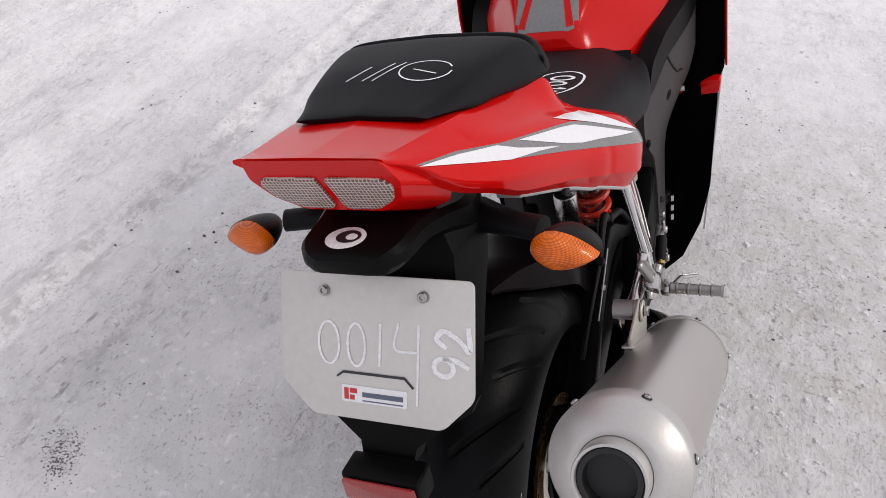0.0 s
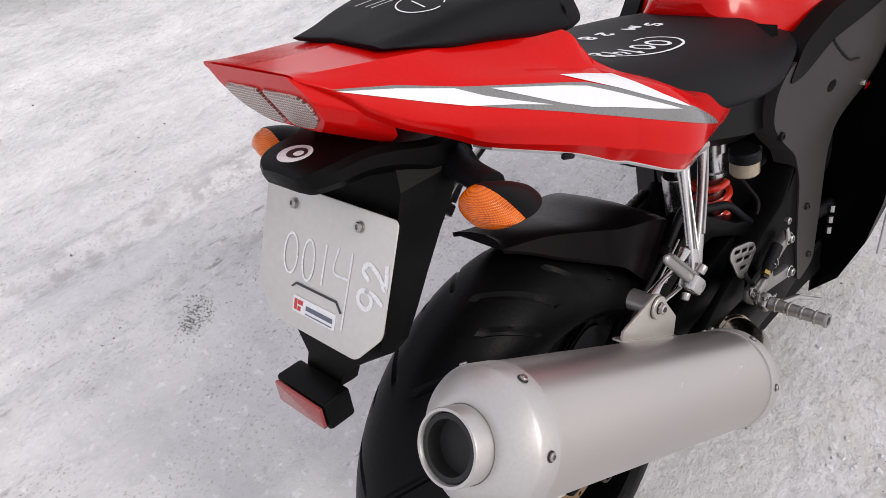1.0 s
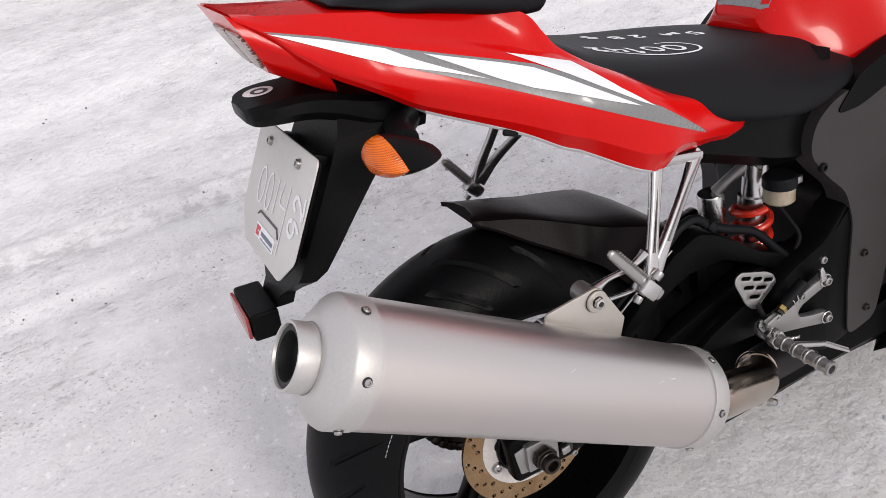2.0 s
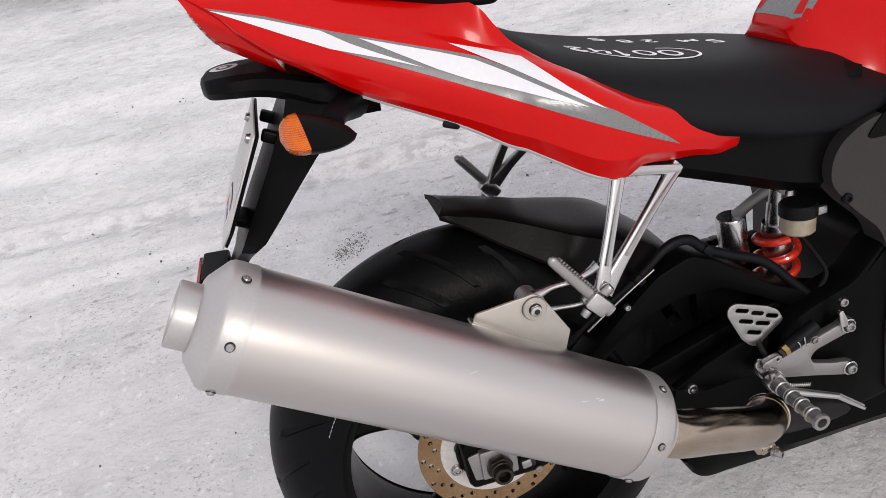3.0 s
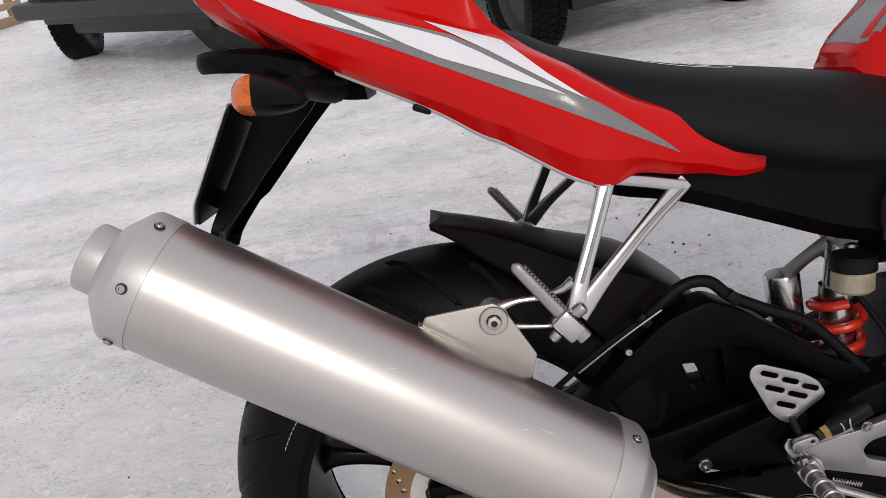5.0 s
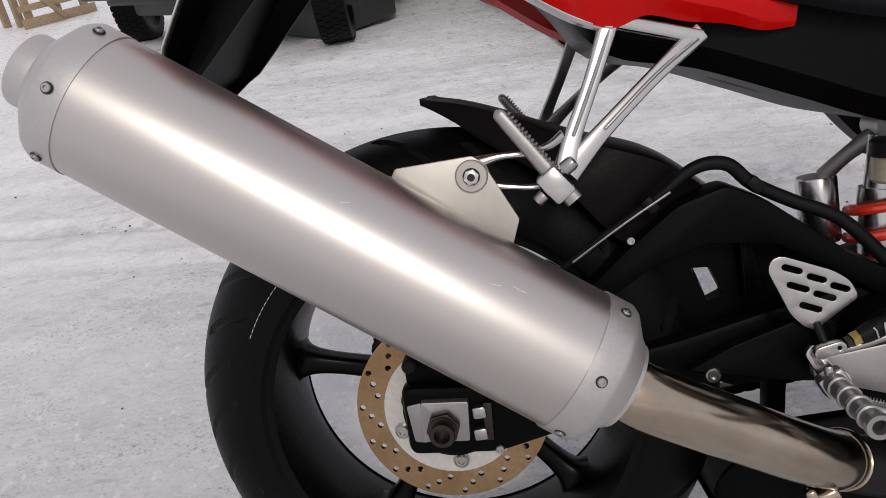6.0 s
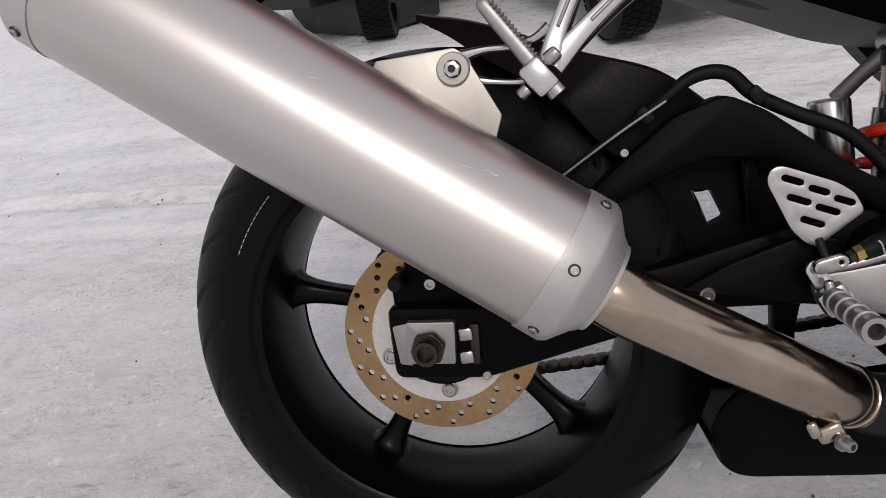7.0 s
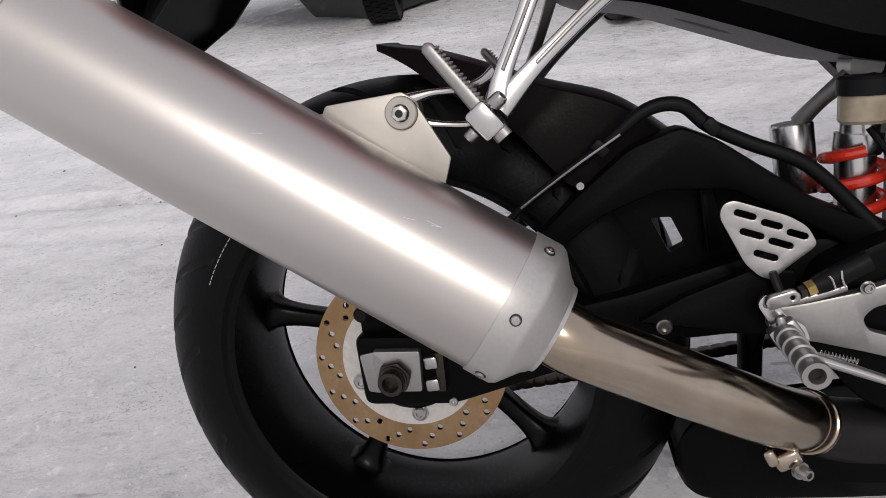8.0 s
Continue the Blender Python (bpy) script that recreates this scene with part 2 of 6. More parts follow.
def slab(outline, thick, place, holes=(), bevel=0.0015, bm=None):
    """A plate: outline and holes in its own x, y; thick along z; place its matrix."""
    bm = bm or bmesh.new()
    made = bmesh.new()
    edges = []
    for loop in (outline, *holes):
        vs = [made.verts.new((p[0], p[1], 0)) for p in loop]
        edges += [made.edges.new((vs[i], vs[(i + 1) % len(vs)])) for i in range(len(vs))]
    if holes:
        bmesh.ops.triangle_fill(made, use_beauty=True, use_dissolve=False, edges=edges, normal=(0, 0, 1))
    else:
        made.faces.new(made.verts[:])
    flat_faces = list(made.faces)
    res = bmesh.ops.extrude_face_region(made, geom=flat_faces)
    for e in res["geom"]:
        if isinstance(e, bmesh.types.BMVert):
            e.co.z += thick
    bmesh.ops.recalc_face_normals(made, faces=made.faces)
    if bevel:
        rim = [e for e in made.edges if len(e.link_faces) == 2 and e.calc_face_angle(0) > 1.0]
        bmesh.ops.bevel(made, geom=rim, offset=bevel, segments=2, affect="EDGES", profile=0.5)
    bmesh.ops.transform(made, matrix=place, verts=made.verts)
    tmp = bpy.data.meshes.new("tmp")
    made.to_mesh(tmp)
    made.free()
    bm.from_mesh(tmp)
    bpy.data.meshes.remove(tmp)
    return bm


def block(size, place, bevel=0.003, segments=2, bm=None):
    made = bmesh.new()
    bmesh.ops.create_cube(made, size=1)
    bmesh.ops.scale(made, vec=size, verts=made.verts)
    if bevel:
        bmesh.ops.bevel(made, geom=made.edges[:], offset=bevel, segments=segments, affect="EDGES", profile=0.5)
    bmesh.ops.transform(made, matrix=place, verts=made.verts)
    if bm is None:
        return made
    tmp = bpy.data.meshes.new("tmp")
    made.to_mesh(tmp)
    made.free()
    bm.from_mesh(tmp)
    bpy.data.meshes.remove(tmp)
    return bm


def plane(origin, right, up):
    """A matrix whose x is right, y is up (made square) and z is towards the viewer."""
    x = Vector(right).normalized()
    y = Vector(up)
    y = (y - x * y.dot(x)).normalized()
    z = x.cross(y)
    return Matrix(((x.x, y.x, z.x, origin[0]), (x.y, y.y, z.y, origin[1]), (x.z, y.z, z.z, origin[2]), (0, 0, 0, 1)))


def side(x):
    """The bike's side view at x: plan (forward, up)."""
    return Matrix(((0, 0, 1, x), (1, 0, 0, 0), (0, 1, 0, 0), (0, 0, 0, 1)))


def rounded(pts, r, n=4):
    """A polygon with its corners rounded by r."""
    out = []
    k = len(pts)
    for i in range(k):
        p, a, b = Vector(pts[i]), Vector(pts[i - 1]), Vector(pts[(i + 1) % k])
        ra = min(r, (a - p).length * 0.45)
        rb = min(r, (b - p).length * 0.45)
        s, e = p + (a - p).normalized() * ra, p + (b - p).normalized() * rb
        for j in range(n + 1):
            t = j / n
            out.append(tuple(s * (1 - t) ** 2 + p * 2 * t * (1 - t) + e * t * t))
    return out


def slot(c, length, width, ang=0.0, n=5):
    """A long hole's outline."""
    out = []
    for end in (0, 1):
        for j in range(n + 1):
            a = -math.pi / 2 + math.pi * j / n + math.pi * end
            out.append(((length - width) / 2 * (1 - 2 * end) + width / 2 * math.cos(a), width / 2 * math.sin(a)))
    ca, sa = math.cos(ang), math.sin(ang)
    return [(c[0] + x * ca - y * sa, c[1] + x * sa + y * ca) for x, y in out]


def ring2(c, r, n=20):
    return [(c[0] + r * math.cos(2 * math.pi * i / n), c[1] + r * math.sin(2 * math.pi * i / n)) for i in range(n)]


def bolt(at, axis, r, parent, head=0.006, label="", name="bolt", mat=None, washer=0.0):
    """A socket-head screw standing on its seat."""
    prof = [(0, r * 1.02), (head * 0.7, r), (head, r * 0.82), (head, r * 0.5), (head * 0.45, r * 0.46), (head * 0.45, 0)]
    if washer:
        prof = [(0, washer), (0.002, washer), (0.002, r * 1.02)] + [(a + 0.002, q) for a, q in prof[1:]]
    bm = lathe([(-0.002, prof[0][1])] + prof, at, axis, n=20)
    return part(name, bm, mat or BOLT, parent, label)


def lofted(sections, along=5, across=4, sharp_at=(), closed=False):
    """Smooth skin through sections (equal point counts); across breaks its smoothness at sharp_at."""
    fine = []
    for sec in sections:
        cuts = [0, *sharp_at, len(sec) - 1]
        row = []
        for a, b in zip(cuts, cuts[1:]):
            row += spline(sec[a:b + 1], across)[:-1]
        row.append(Vector(sec[-1]))
        fine.append(row)
    cols = [spline(list(col), along) for col in zip(*fine)]
    return [list(r) for r in zip(*cols)]


# ---- ground: packed, dirty snow that reaches the horizon ----
def snow_material():
    m = bpy.data.materials.new("packed_snow")
    m.use_nodes = True
    n, k = m.node_tree.nodes, m.node_tree.links
    b = n["Principled BSDF"]
    at = n.new("ShaderNodeTexCoord")

    def noise_of(scale, detail=6, rough=0.6, stretch=None, turn=0.0):
        t = n.new("ShaderNodeTexNoise")
        t.inputs["Scale"].default_value, t.inputs["Detail"].default_value, t.inputs["Roughness"].default_value = scale, detail, rough
        if stretch:
            mp = n.new("ShaderNodeMapping")
            mp.inputs["Scale"].default_value = stretch
            mp.inputs["Rotation"].default_value = (0, 0, turn)
            k.new(at.outputs["Object"], mp.inputs[0])
            k.new(mp.outputs[0], t.inputs["Vector"])
        else:
            k.new(at.outputs["Object"], t.inputs["Vector"])
        return t.outputs[0]

    def ramp(src, lo, hi, to=1.0):
        r = n.new("ShaderNodeMapRange")
        r.inputs["From Min"].default_value, r.inputs["From Max"].default_value, r.inputs["To Max"].default_value = lo, hi, to
        k.new(src, r.inputs[0])
        return r.outputs[0]

    def layer(under, amount, color):
        x = n.new("ShaderNodeMix")
        x.data_type = "RGBA"
        k.new(amount, x.inputs[0])
        if isinstance(under, tuple):
            x.inputs[6].default_value = under
        else:
            k.new(under, x.inputs[6])
        x.inputs[7].default_value = color
        return x.outputs[2]

    def times(a, c):
        x = n.new("ShaderNodeMath")
        x.operation = "MULTIPLY"
        k.new(a, x.inputs[0])
        k.new(c, x.inputs[1])
        return x.outputs[0]

    # trodden grey near the motorcycle; the extra brightness further off is painted light
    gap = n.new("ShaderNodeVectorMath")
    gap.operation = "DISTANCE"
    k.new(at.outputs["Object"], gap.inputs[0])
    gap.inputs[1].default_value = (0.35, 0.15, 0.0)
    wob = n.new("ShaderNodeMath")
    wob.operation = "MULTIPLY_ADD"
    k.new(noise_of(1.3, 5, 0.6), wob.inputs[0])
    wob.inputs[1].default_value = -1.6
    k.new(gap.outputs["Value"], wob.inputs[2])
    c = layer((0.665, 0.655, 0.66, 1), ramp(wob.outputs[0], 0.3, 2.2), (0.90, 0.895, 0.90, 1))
    c = layer(c, ramp(noise_of(1.5, 5, 0.6), 0.42, 0.68, 0.55), (0.73, 0.725, 0.73, 1))
    c = layer(c, ramp(noise_of(5, 6, 0.6, (1.2, 0.85, 1.0)), 0.48, 0.66, 0.55), (0.60, 0.595, 0.60, 1))
    c = layer(c, ramp(noise_of(15, 5, 0.6), 0.52, 0.70, 0.5), (0.54, 0.535, 0.54, 1))
    # scuffed bands along the way the cars go
    band = ramp(noise_of(1.5, 5, 0.62, (1.5, 0.6, 1.0)), 0.47, 0.62)
    c = layer(c, times(band, ramp(noise_of(17, 8, 0.72, (1.4, 0.7, 1.0)), 0.50, 0.64, 0.7)), (0.46, 0.45, 0.455, 1))
    c = layer(c, times(band, ramp(noise_of(24, 4, 0.6, (1.9, 0.6, 1.0)), 0.60, 0.67, 0.8)), (0.30, 0.29, 0.29, 1))
    specks = times(ramp(noise_of(2.4, 5, 0.65), 0.54, 0.66), ramp(noise_of(62, 4, 0.6, (1.3, 0.75, 1.0)), 0.615, 0.68, 0.85))
    c = layer(c, specks, (0.22, 0.21, 0.205, 1))
    # pits and crumbs of grit everywhere, thicker in patches
    fine = times(ramp(noise_of(3.2, 5, 0.65), 0.40, 0.62), ramp(noise_of(135, 3, 0.55, (1.2, 0.8, 1.0)), 0.59, 0.66, 0.85))
    c = layer(c, fine, (0.30, 0.285, 0.28, 1))
    c = layer(c, ramp(noise_of(38, 6, 0.68), 0.58, 0.66, 0.5), (0.93, 0.925, 0.93, 1))
    # where boots have churned sand up beside the bike
    churn = n.new("ShaderNodeVectorMath")
    churn.operation = "DISTANCE"
    k.new(at.outputs["Object"], churn.inputs[0])
    churn.inputs[1].default_value = (0.66, 0.95, 0.0)
    near_bike = ramp(churn.outputs["Value"], 1.05, 0.35)
    c = layer(c, times(near_bike, ramp(noise_of(9, 6, 0.66), 0.44, 0.60, 0.5)), (0.55, 0.515, 0.475, 1))
    c = layer(c, times(near_bike, ramp(noise_of(52, 6, 0.68), 0.56, 0.65, 0.7)), (0.24, 0.215, 0.195, 1))
    # grey crumbs along the wheel track that runs past the bike
    line = n.new("ShaderNodeVectorMath")
    line.operation = "DOT_PRODUCT"
    k.new(at.outputs["Object"], line.inputs[0])
    line.inputs[1].default_value = (-math.sin(1.5), math.cos(1.5), 0.0)
    off = n.new("ShaderNodeMath")
    off.operation = "SUBTRACT"
    k.new(line.outputs["Value"], off.inputs[0])
    off.inputs[1].default_value = 1.33
    wide_of = n.new("ShaderNodeMath")
    wide_of.operation = "ABSOLUTE"
    k.new(off.outputs[0], wide_of.inputs[0])
    c = layer(c, times(ramp(wide_of.outputs[0], 0.085, 0.02), ramp(noise_of(21, 6, 0.68, (1.3, 0.7, 1.0)), 0.46, 0.60, 0.75)), (0.40, 0.39, 0.39, 1))
    rosy = times(ramp(noise_of(1.7, 3), 0.52, 0.68), ramp(noise_of(12, 5, 0.6), 0.50, 0.70, 0.4))
    c = layer(c, rosy, (0.66, 0.56, 0.555, 1))
    # paler again with distance: the brighter light out there, put into the colour
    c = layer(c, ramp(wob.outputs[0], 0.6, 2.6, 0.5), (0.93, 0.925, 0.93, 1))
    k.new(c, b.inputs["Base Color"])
    k.new(ramp(noise_of(14, 5), 0.2, 0.8, 0.8), b.inputs["Roughness"])
    b.inputs["Specular IOR Level"].default_value = 0.3
    bp = n.new("ShaderNodeBump")
    bp.inputs["Strength"].default_value, bp.inputs["Distance"].default_value = 0.75, 0.011
    rough_band = n.new("ShaderNodeMapRange")
    rough_band.inputs["To Min"].default_value = 0.4
    k.new(band, rough_band.inputs[0])
    k.new(times(rough_band.outputs[0], noise_of(46, 9, 0.7, (1.2, 0.85, 1.0))), bp.inputs["Height"])
    bp2 = n.new("ShaderNodeBump")
    bp2.inputs["Strength"].default_value, bp2.inputs["Distance"].default_value = 0.75, 0.030
    k.new(noise_of(7, 6, 0.6, (1.1, 0.9, 1.0)), bp2.inputs["Height"])
    k.new(bp2.outputs[0], bp.inputs["Normal"])
    k.new(bp.outputs[0], b.inputs["Normal"])
    return m


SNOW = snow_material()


def ground_height(x, y):
    """Trodden snow: shallow swells, ruts and lumps, flat under the wheels."""
    far = math.hypot(x, y)
    near = min(1.0, max(0.0, (math.hypot(x + 0.05, max(0, abs(y - 0.65) - 0.65)) - 0.12) / 0.5))
    h = 0.012 * noise.noise((x * 0.9, y * 0.9, 0.3)) + 0.006 * noise.noise((x * 3.1, y * 3.1, 2.0))
    h += 0.0035 * noise.noise((x * 9.0, y * 9.0, 5.0))
    s, c = math.sin(1.5), math.cos(1.5)
    along, cross = x * c + y * s, -x * s + y * c
    for where, wide, deep in ((1.07, 0.030, 0.009), (1.33, 0.034, 0.017), (1.7, 0.08, 0.008), (2.1, 0.10, 0.012), (3.1, 0.14, 0.02), (4.4, 0.15, 0.02)):
        w = cross - where + 0.06 * noise.noise((along * 0.7, where, 0))
        h += -deep * math.exp(-(w / wide) ** 2) + 0.6 * deep * math.exp(-((w - 2.2 * wide) / (0.6 * wide)) ** 2)
    if far > 5:
        h += 0.05 * min(1, (far - 5) / 10) * noise.noise((x * 0.25, y * 0.25, 7.0))
    h += 0.10 * math.exp(-((x + 5.9) / 0.4) ** 2 - ((y + 3.55) / 0.35) ** 2)
    return h * near


def build_ground():
    def spread(i, n):
        u = 2 * i / n - 1
        return math.copysign(3.2 * abs(u) + 900 * max(0, abs(u) - 0.25) ** 6, u)
    n = 420
    co = [spread(i, n) for i in range(n + 1)]
    verts = [(x - 0.6, y, ground_height(x - 0.6, y)) for y in co for x in co]
    w = n + 1
    faces = [(r * w + c, r * w + c + 1, (r + 1) * w + c + 1, (r + 1) * w + c) for r in range(n) for c in range(n)]
    me = bpy.data.meshes.new("ground")
    me.from_pydata(verts, [], faces)
    me.shade_smooth()
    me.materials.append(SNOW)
    ob = new("ground", me)
    return tagged(ob, label="packed dirty white snow with tyre ruts and grit", category="snow", kind="structure")


build_ground()


# ---- the motorcycle: an Empty on the snow, leaning on its side stand ----
LEAN = 14.28
bike = new("motorcycle")
bike.matrix_world = Matrix.Translation((-0.0024, 0, -0.030)) @ Matrix.Rotation(radians(-LEAN), 4, "Y")
tagged(bike, label="red sport motorcycle with silver muffler leaning on packed snow", category="motorcycle")

HUB = Vector((0.010, 0.010, 0.340))
AXIS_REAR, AXIS_FRONT = Vector((0.2487, -0.2446, 0.7241)), Vector((0.2494, 0.1510, 0.4465))


# -- rear wheel --
def build_wheel():
    wheel = part("rear_wheel", lathe([(-0.079, 0.208), (-0.083, 0.212), (-0.083, 0.224), (-0.078, 0.226), (-0.072, 0.219), (-0.062, 0.212), (-0.030, 0.208), (0, 0.207),
                                 (0.030, 0.208), (0.062, 0.212), (0.072, 0.219), (0.078, 0.226), (0.083, 0.224), (0.083, 0.212), (0.079, 0.205),
                                 (0.060, 0.201), (0.030, 0.198), (0, 0.197), (-0.030, 0.198), (-0.060, 0.202)], HUB, (1, 0, 0), n=96, closed=True), RIM, bike, "black cast five-spoke rear wheel")
    # tyre with cut tread grooves
    nu, nv = 336, 46
    rows = []
    for i in range(nu):
        row = []
        for j in range(nv + 1):
            v = -1 + 2 * j / nv
            # the mesh slants with the grooves, mirrored about the crown
            u = 2 * math.pi * i / nu - abs(v) * 0.52
            a = v * 1.78
            x = 0.0880 * math.sin(min(max(a, -1.62), 1.62)) if abs(a) < 1.62 else math.copysign(0.0880 - 0.020 * (abs(a) - 1.62) / 0.33, a)
            r = 0.2235 + 0.0870 * math.cos(a)
            k = i % 24
            if (k < 2 and 0.10 < abs(v) < 0.62) or (11 < k < 14 and 0.34 < abs(v) < 0.72):
                r -= 0.0045
            if 0.75 < abs(v) < 0.77 or 0.82 < abs(v) < 0.84 or 0.91 < abs(v) < 0.93:
                r -= 0.0014
            row.append(HUB + Vector((x, r * math.cos(u), r * math.sin(u))))
        rows.append(row)
    bm = bmesh.new()
    vs = [[bm.verts.new(p) for p in r] for r in rows]
    for i in range(nu):
        for j in range(nv):
            bm.faces.new((vs[i][j], vs[i][j + 1], vs[(i + 1) % nu][j + 1], vs[(i + 1) % nu][j]))
    bmesh.ops.recalc_face_normals(bm, faces=bm.faces)
    part("tyre", bm, TYRE, wheel, "wide worn black rubber tyre", sharp=25)
    for deg in (168.0, 240.0, 312.0, 24.0, 96.0):
        a = radians(deg)
        d, s = Vector((0, math.cos(a), math.sin(a))), Vector((0, -math.sin(a), math.cos(a)))
        rings = []
        for r, w, t, x in ((0.040, 0.026, 0.026, 0.0), (0.075, 0.016, 0.020, -0.015), (0.110, 0.0125, 0.016, -0.024), (0.158, 0.0125, 0.016, -0.024), (0.188, 0.018, 0.020, -0.022), (0.201, 0.034, 0.028, -0.020)):
            c = HUB + d * r + Vector((x, 0, 0))
            rings.append([c + s * w * math.copysign(abs(math.cos(q)) ** 0.6, math.cos(q)) + Vector((1, 0, 0)) * t * math.copysign(abs(math.sin(q)) ** 0.6, math.sin(q))
                          for q in [2 * math.pi * k / 16 for k in range(16)]])
        bm = bmesh.new()
        fine = [list(r) for r in zip(*[spline(list(c), 4) for c in zip(*rings)])]
        rings_mesh(bm, fine)
        part("spoke", done(bm), RIM, wheel)
    part("hub", lathe([(-0.075, 0.0), (-0.075, 0.034), (-0.05, 0.046), (0.045, 0.046), (0.056, 0.057), (0.0745, 0.057), (0.0765, 0.054), (0.0765, 0.0)], HUB, (1, 0, 0), n=40), RIM, wheel)
    # pale maker's dashes on the sidewall
    for k in range(11):
        a = radians(135 + 1.7 * k)
        d = Vector((0, math.cos(a), math.sin(a)))
        t = Vector((0, -math.sin(a), math.cos(a)))
        c = HUB + d * 0.240 + Vector((0.0866, 0, 0))
        n = Vector((0.97, 0, 0)) + d * 0.25
        part("dash", slab([(-0.0026, -0.0004), (0.0026, -0.0004), (0.0026, 0.0004), (-0.0026, 0.0004)], 0.0005, plane(c, t, n.cross(t)), bevel=0), SILVER, wheel)
    return wheel


wheel = build_wheel()


# -- brake disc, with its drilled holes --
def build_disc():
    place = side(HUB.x + 0.066)
    place.translation.y, place.translation.z = HUB.y, HUB.z
    holes = []
    for k in range(15):
        base = 2 * math.pi * k / 15 + 0.12
        for dr, da in ((0.1035, 0.0), (0.0945, 0.085), (0.0865, 0.19)):
            a = base + da * 1.3
            holes.append(ring2((dr * math.cos(a), dr * math.sin(a)), 0.0036, 10))
    disc = part("brake_disc", slab(ring2((0, 0), 0.110, 96), 0.005, place, [ring2((0, 0), 0.078, 60), *holes], bevel=0), RUST, bike, "drilled brake disc with light brown surface rust")
    scal = []
    for k in range(60):
        a = 2 * math.pi * k / 60
        scal.append(((0.050 + 0.010 * math.cos(5 * (a - 0.35))) * math.cos(a), (0.050 + 0.010 * math.cos(5 * (a - 0.35))) * math.sin(a)))
    carrier_place = place.copy()
    carrier_place.translation.x += 0.0006
    part("carrier", slab(ring2((0, 0), 0.0785, 60), 0.005, carrier_place, [scal], bevel=0), CARRIER, disc, "pale alloy inner ring")
    for k in range(5):
        a = 2 * math.pi * k / 5 + 0.35 + math.pi / 5
        c = HUB + Vector((0.0715, 0.064 * math.cos(a), 0.064 * math.sin(a)))
        bolt(c, (1, 0, 0), 0.0078, disc, head=0.004, washer=0.0098)
    return disc


disc = build_disc()


# -- muffler --
def build_muffler():
    ax = (AXIS_FRONT - AXIS_REAR)
    length = ax.length
    w = ax.normalized()
    R = 0.0640
    can = part("muffler", lathe([(0.012, 0.0), (0.012, R - 0.004), (0.012, R), (length - 0.012, R), (length - 0.012, R - 0.004), (length - 0.012, 0)], AXIS_REAR, w, n=96),
               ALU, bike, "large round brushed aluminium muffler with scratches")
    rear = part("rear_cap", lathe([(0.0135, R - 0.002), (0.0135, R + 0.0010), (-0.010, R + 0.0008), (-0.0145, R - 0.0015), (-0.0305, 0.043), (-0.0325, 0.0385), (-0.0325, 0.034), (-0.028, 0.031)], AXIS_REAR, w, n=80), ENDCAP, can, "satin silver rear cap")
    part("outlet", lathe([(-0.030, 0.0332), (-0.0515, 0.0332), (-0.0535, 0.0324), (-0.0535, 0.0300), (-0.0515, 0.0292), (-0.030, 0.0292)], AXIS_REAR, w, n=60, closed=True), ENDCAP, can, "plain silver outlet tube")
    part("bore", lathe([(-0.030, 0.0), (-0.030, 0.0288), (-0.049, 0.0288), (-0.0506, 0.028), (-0.0506, 0.0235), (-0.036, 0.023), (-0.034, 0.0)], AXIS_REAR, w, n=48), BLACKPIPE, can, "sooty black bore")
    f = length
    front = part("front_cap", lathe([(f - 0.0135, R - 0.002), (f - 0.0135, R + 0.0016), (f + 0.010, R + 0.0016), (f + 0.015, R - 0.001), (f + 0.029, R - 0.018), (f + 0.033, R - 0.021), (f + 0.0345, 0.041), (f + 0.038, 0.040), (f + 0.038, 0.034)], AXIS_REAR, w, n=80), ENDCAP, can, "satin silver front cap")
    u, v, _ = basis(w, (0, 0, 1))
    for k in range(6):
        a = 2 * math.pi * k / 6 + MUFFLER_TURN
        out = u * math.cos(a) + v * math.sin(a)
        for at, cap in ((0.0, rear), (f, front)):
            # shade round each screw, painted as a thin dark disc
            part("screw_well", lathe([(0, 0.0), (0, 0.0050), (0.0006, 0.0048), (0.0006, 0)], AXIS_REAR + w * at + out * (R + 0.0014), out, n=20), SHADE_AND_RUBBER, cap, "dark disc painting the shade round a screw")
            bolt(AXIS_REAR + w * at + out * (R + 0.0018), out, 0.0038, cap, head=0.0024, name="screw")
    return can, R, w, u, v


MUFFLER_TURN = radians(18.7)
muffler, MR, MW, MU, MV = build_muffler()

# hanger bracket welded on the muffler
hang = part("hanger_bracket", slab(rounded([(-0.013, 0.630), (-0.007, 0.641), (0.062, 0.6445), (0.071, 0.638), (0.098, 0.584), (0.088, 0.556), (0.078, 0.552), (-0.006, 0.612)], 0.002), 0.004, side(0.2085) @ pose(0.010, -0.010, 0), bevel=0.001), PLATE, bike,
            "flat plate muffler hanger with a rubber-mounted bolt")
part("grommet_edge", lathe([(0, 0.0), (0, 0.0146), (0.0012, 0.0145), (0.0012, 0.0)], (0.2124, 0.070, 0.617), (1, 0, 0), n=36), SHADE_AND_RUBBER, hang, "dark rubber edge")
part("grommet", lathe([(0, 0.0), (0, 0.0142), (0.003, 0.0142), (0.004, 0.0132), (0.004, 0.0)], (0.2126, 0.070, 0.617), (1, 0, 0), n=36), PLATE, hang, "round washer")
# dark discs paint the shade under the nut and in its socket
part("washer_gap", lathe([(0, 0.0), (0, 0.0078), (0.0006, 0.0076), (0.0006, 0.0)], (0.2164, 0.070, 0.617), (1, 0, 0), n=30), SHADE_AND_RUBBER, hang)
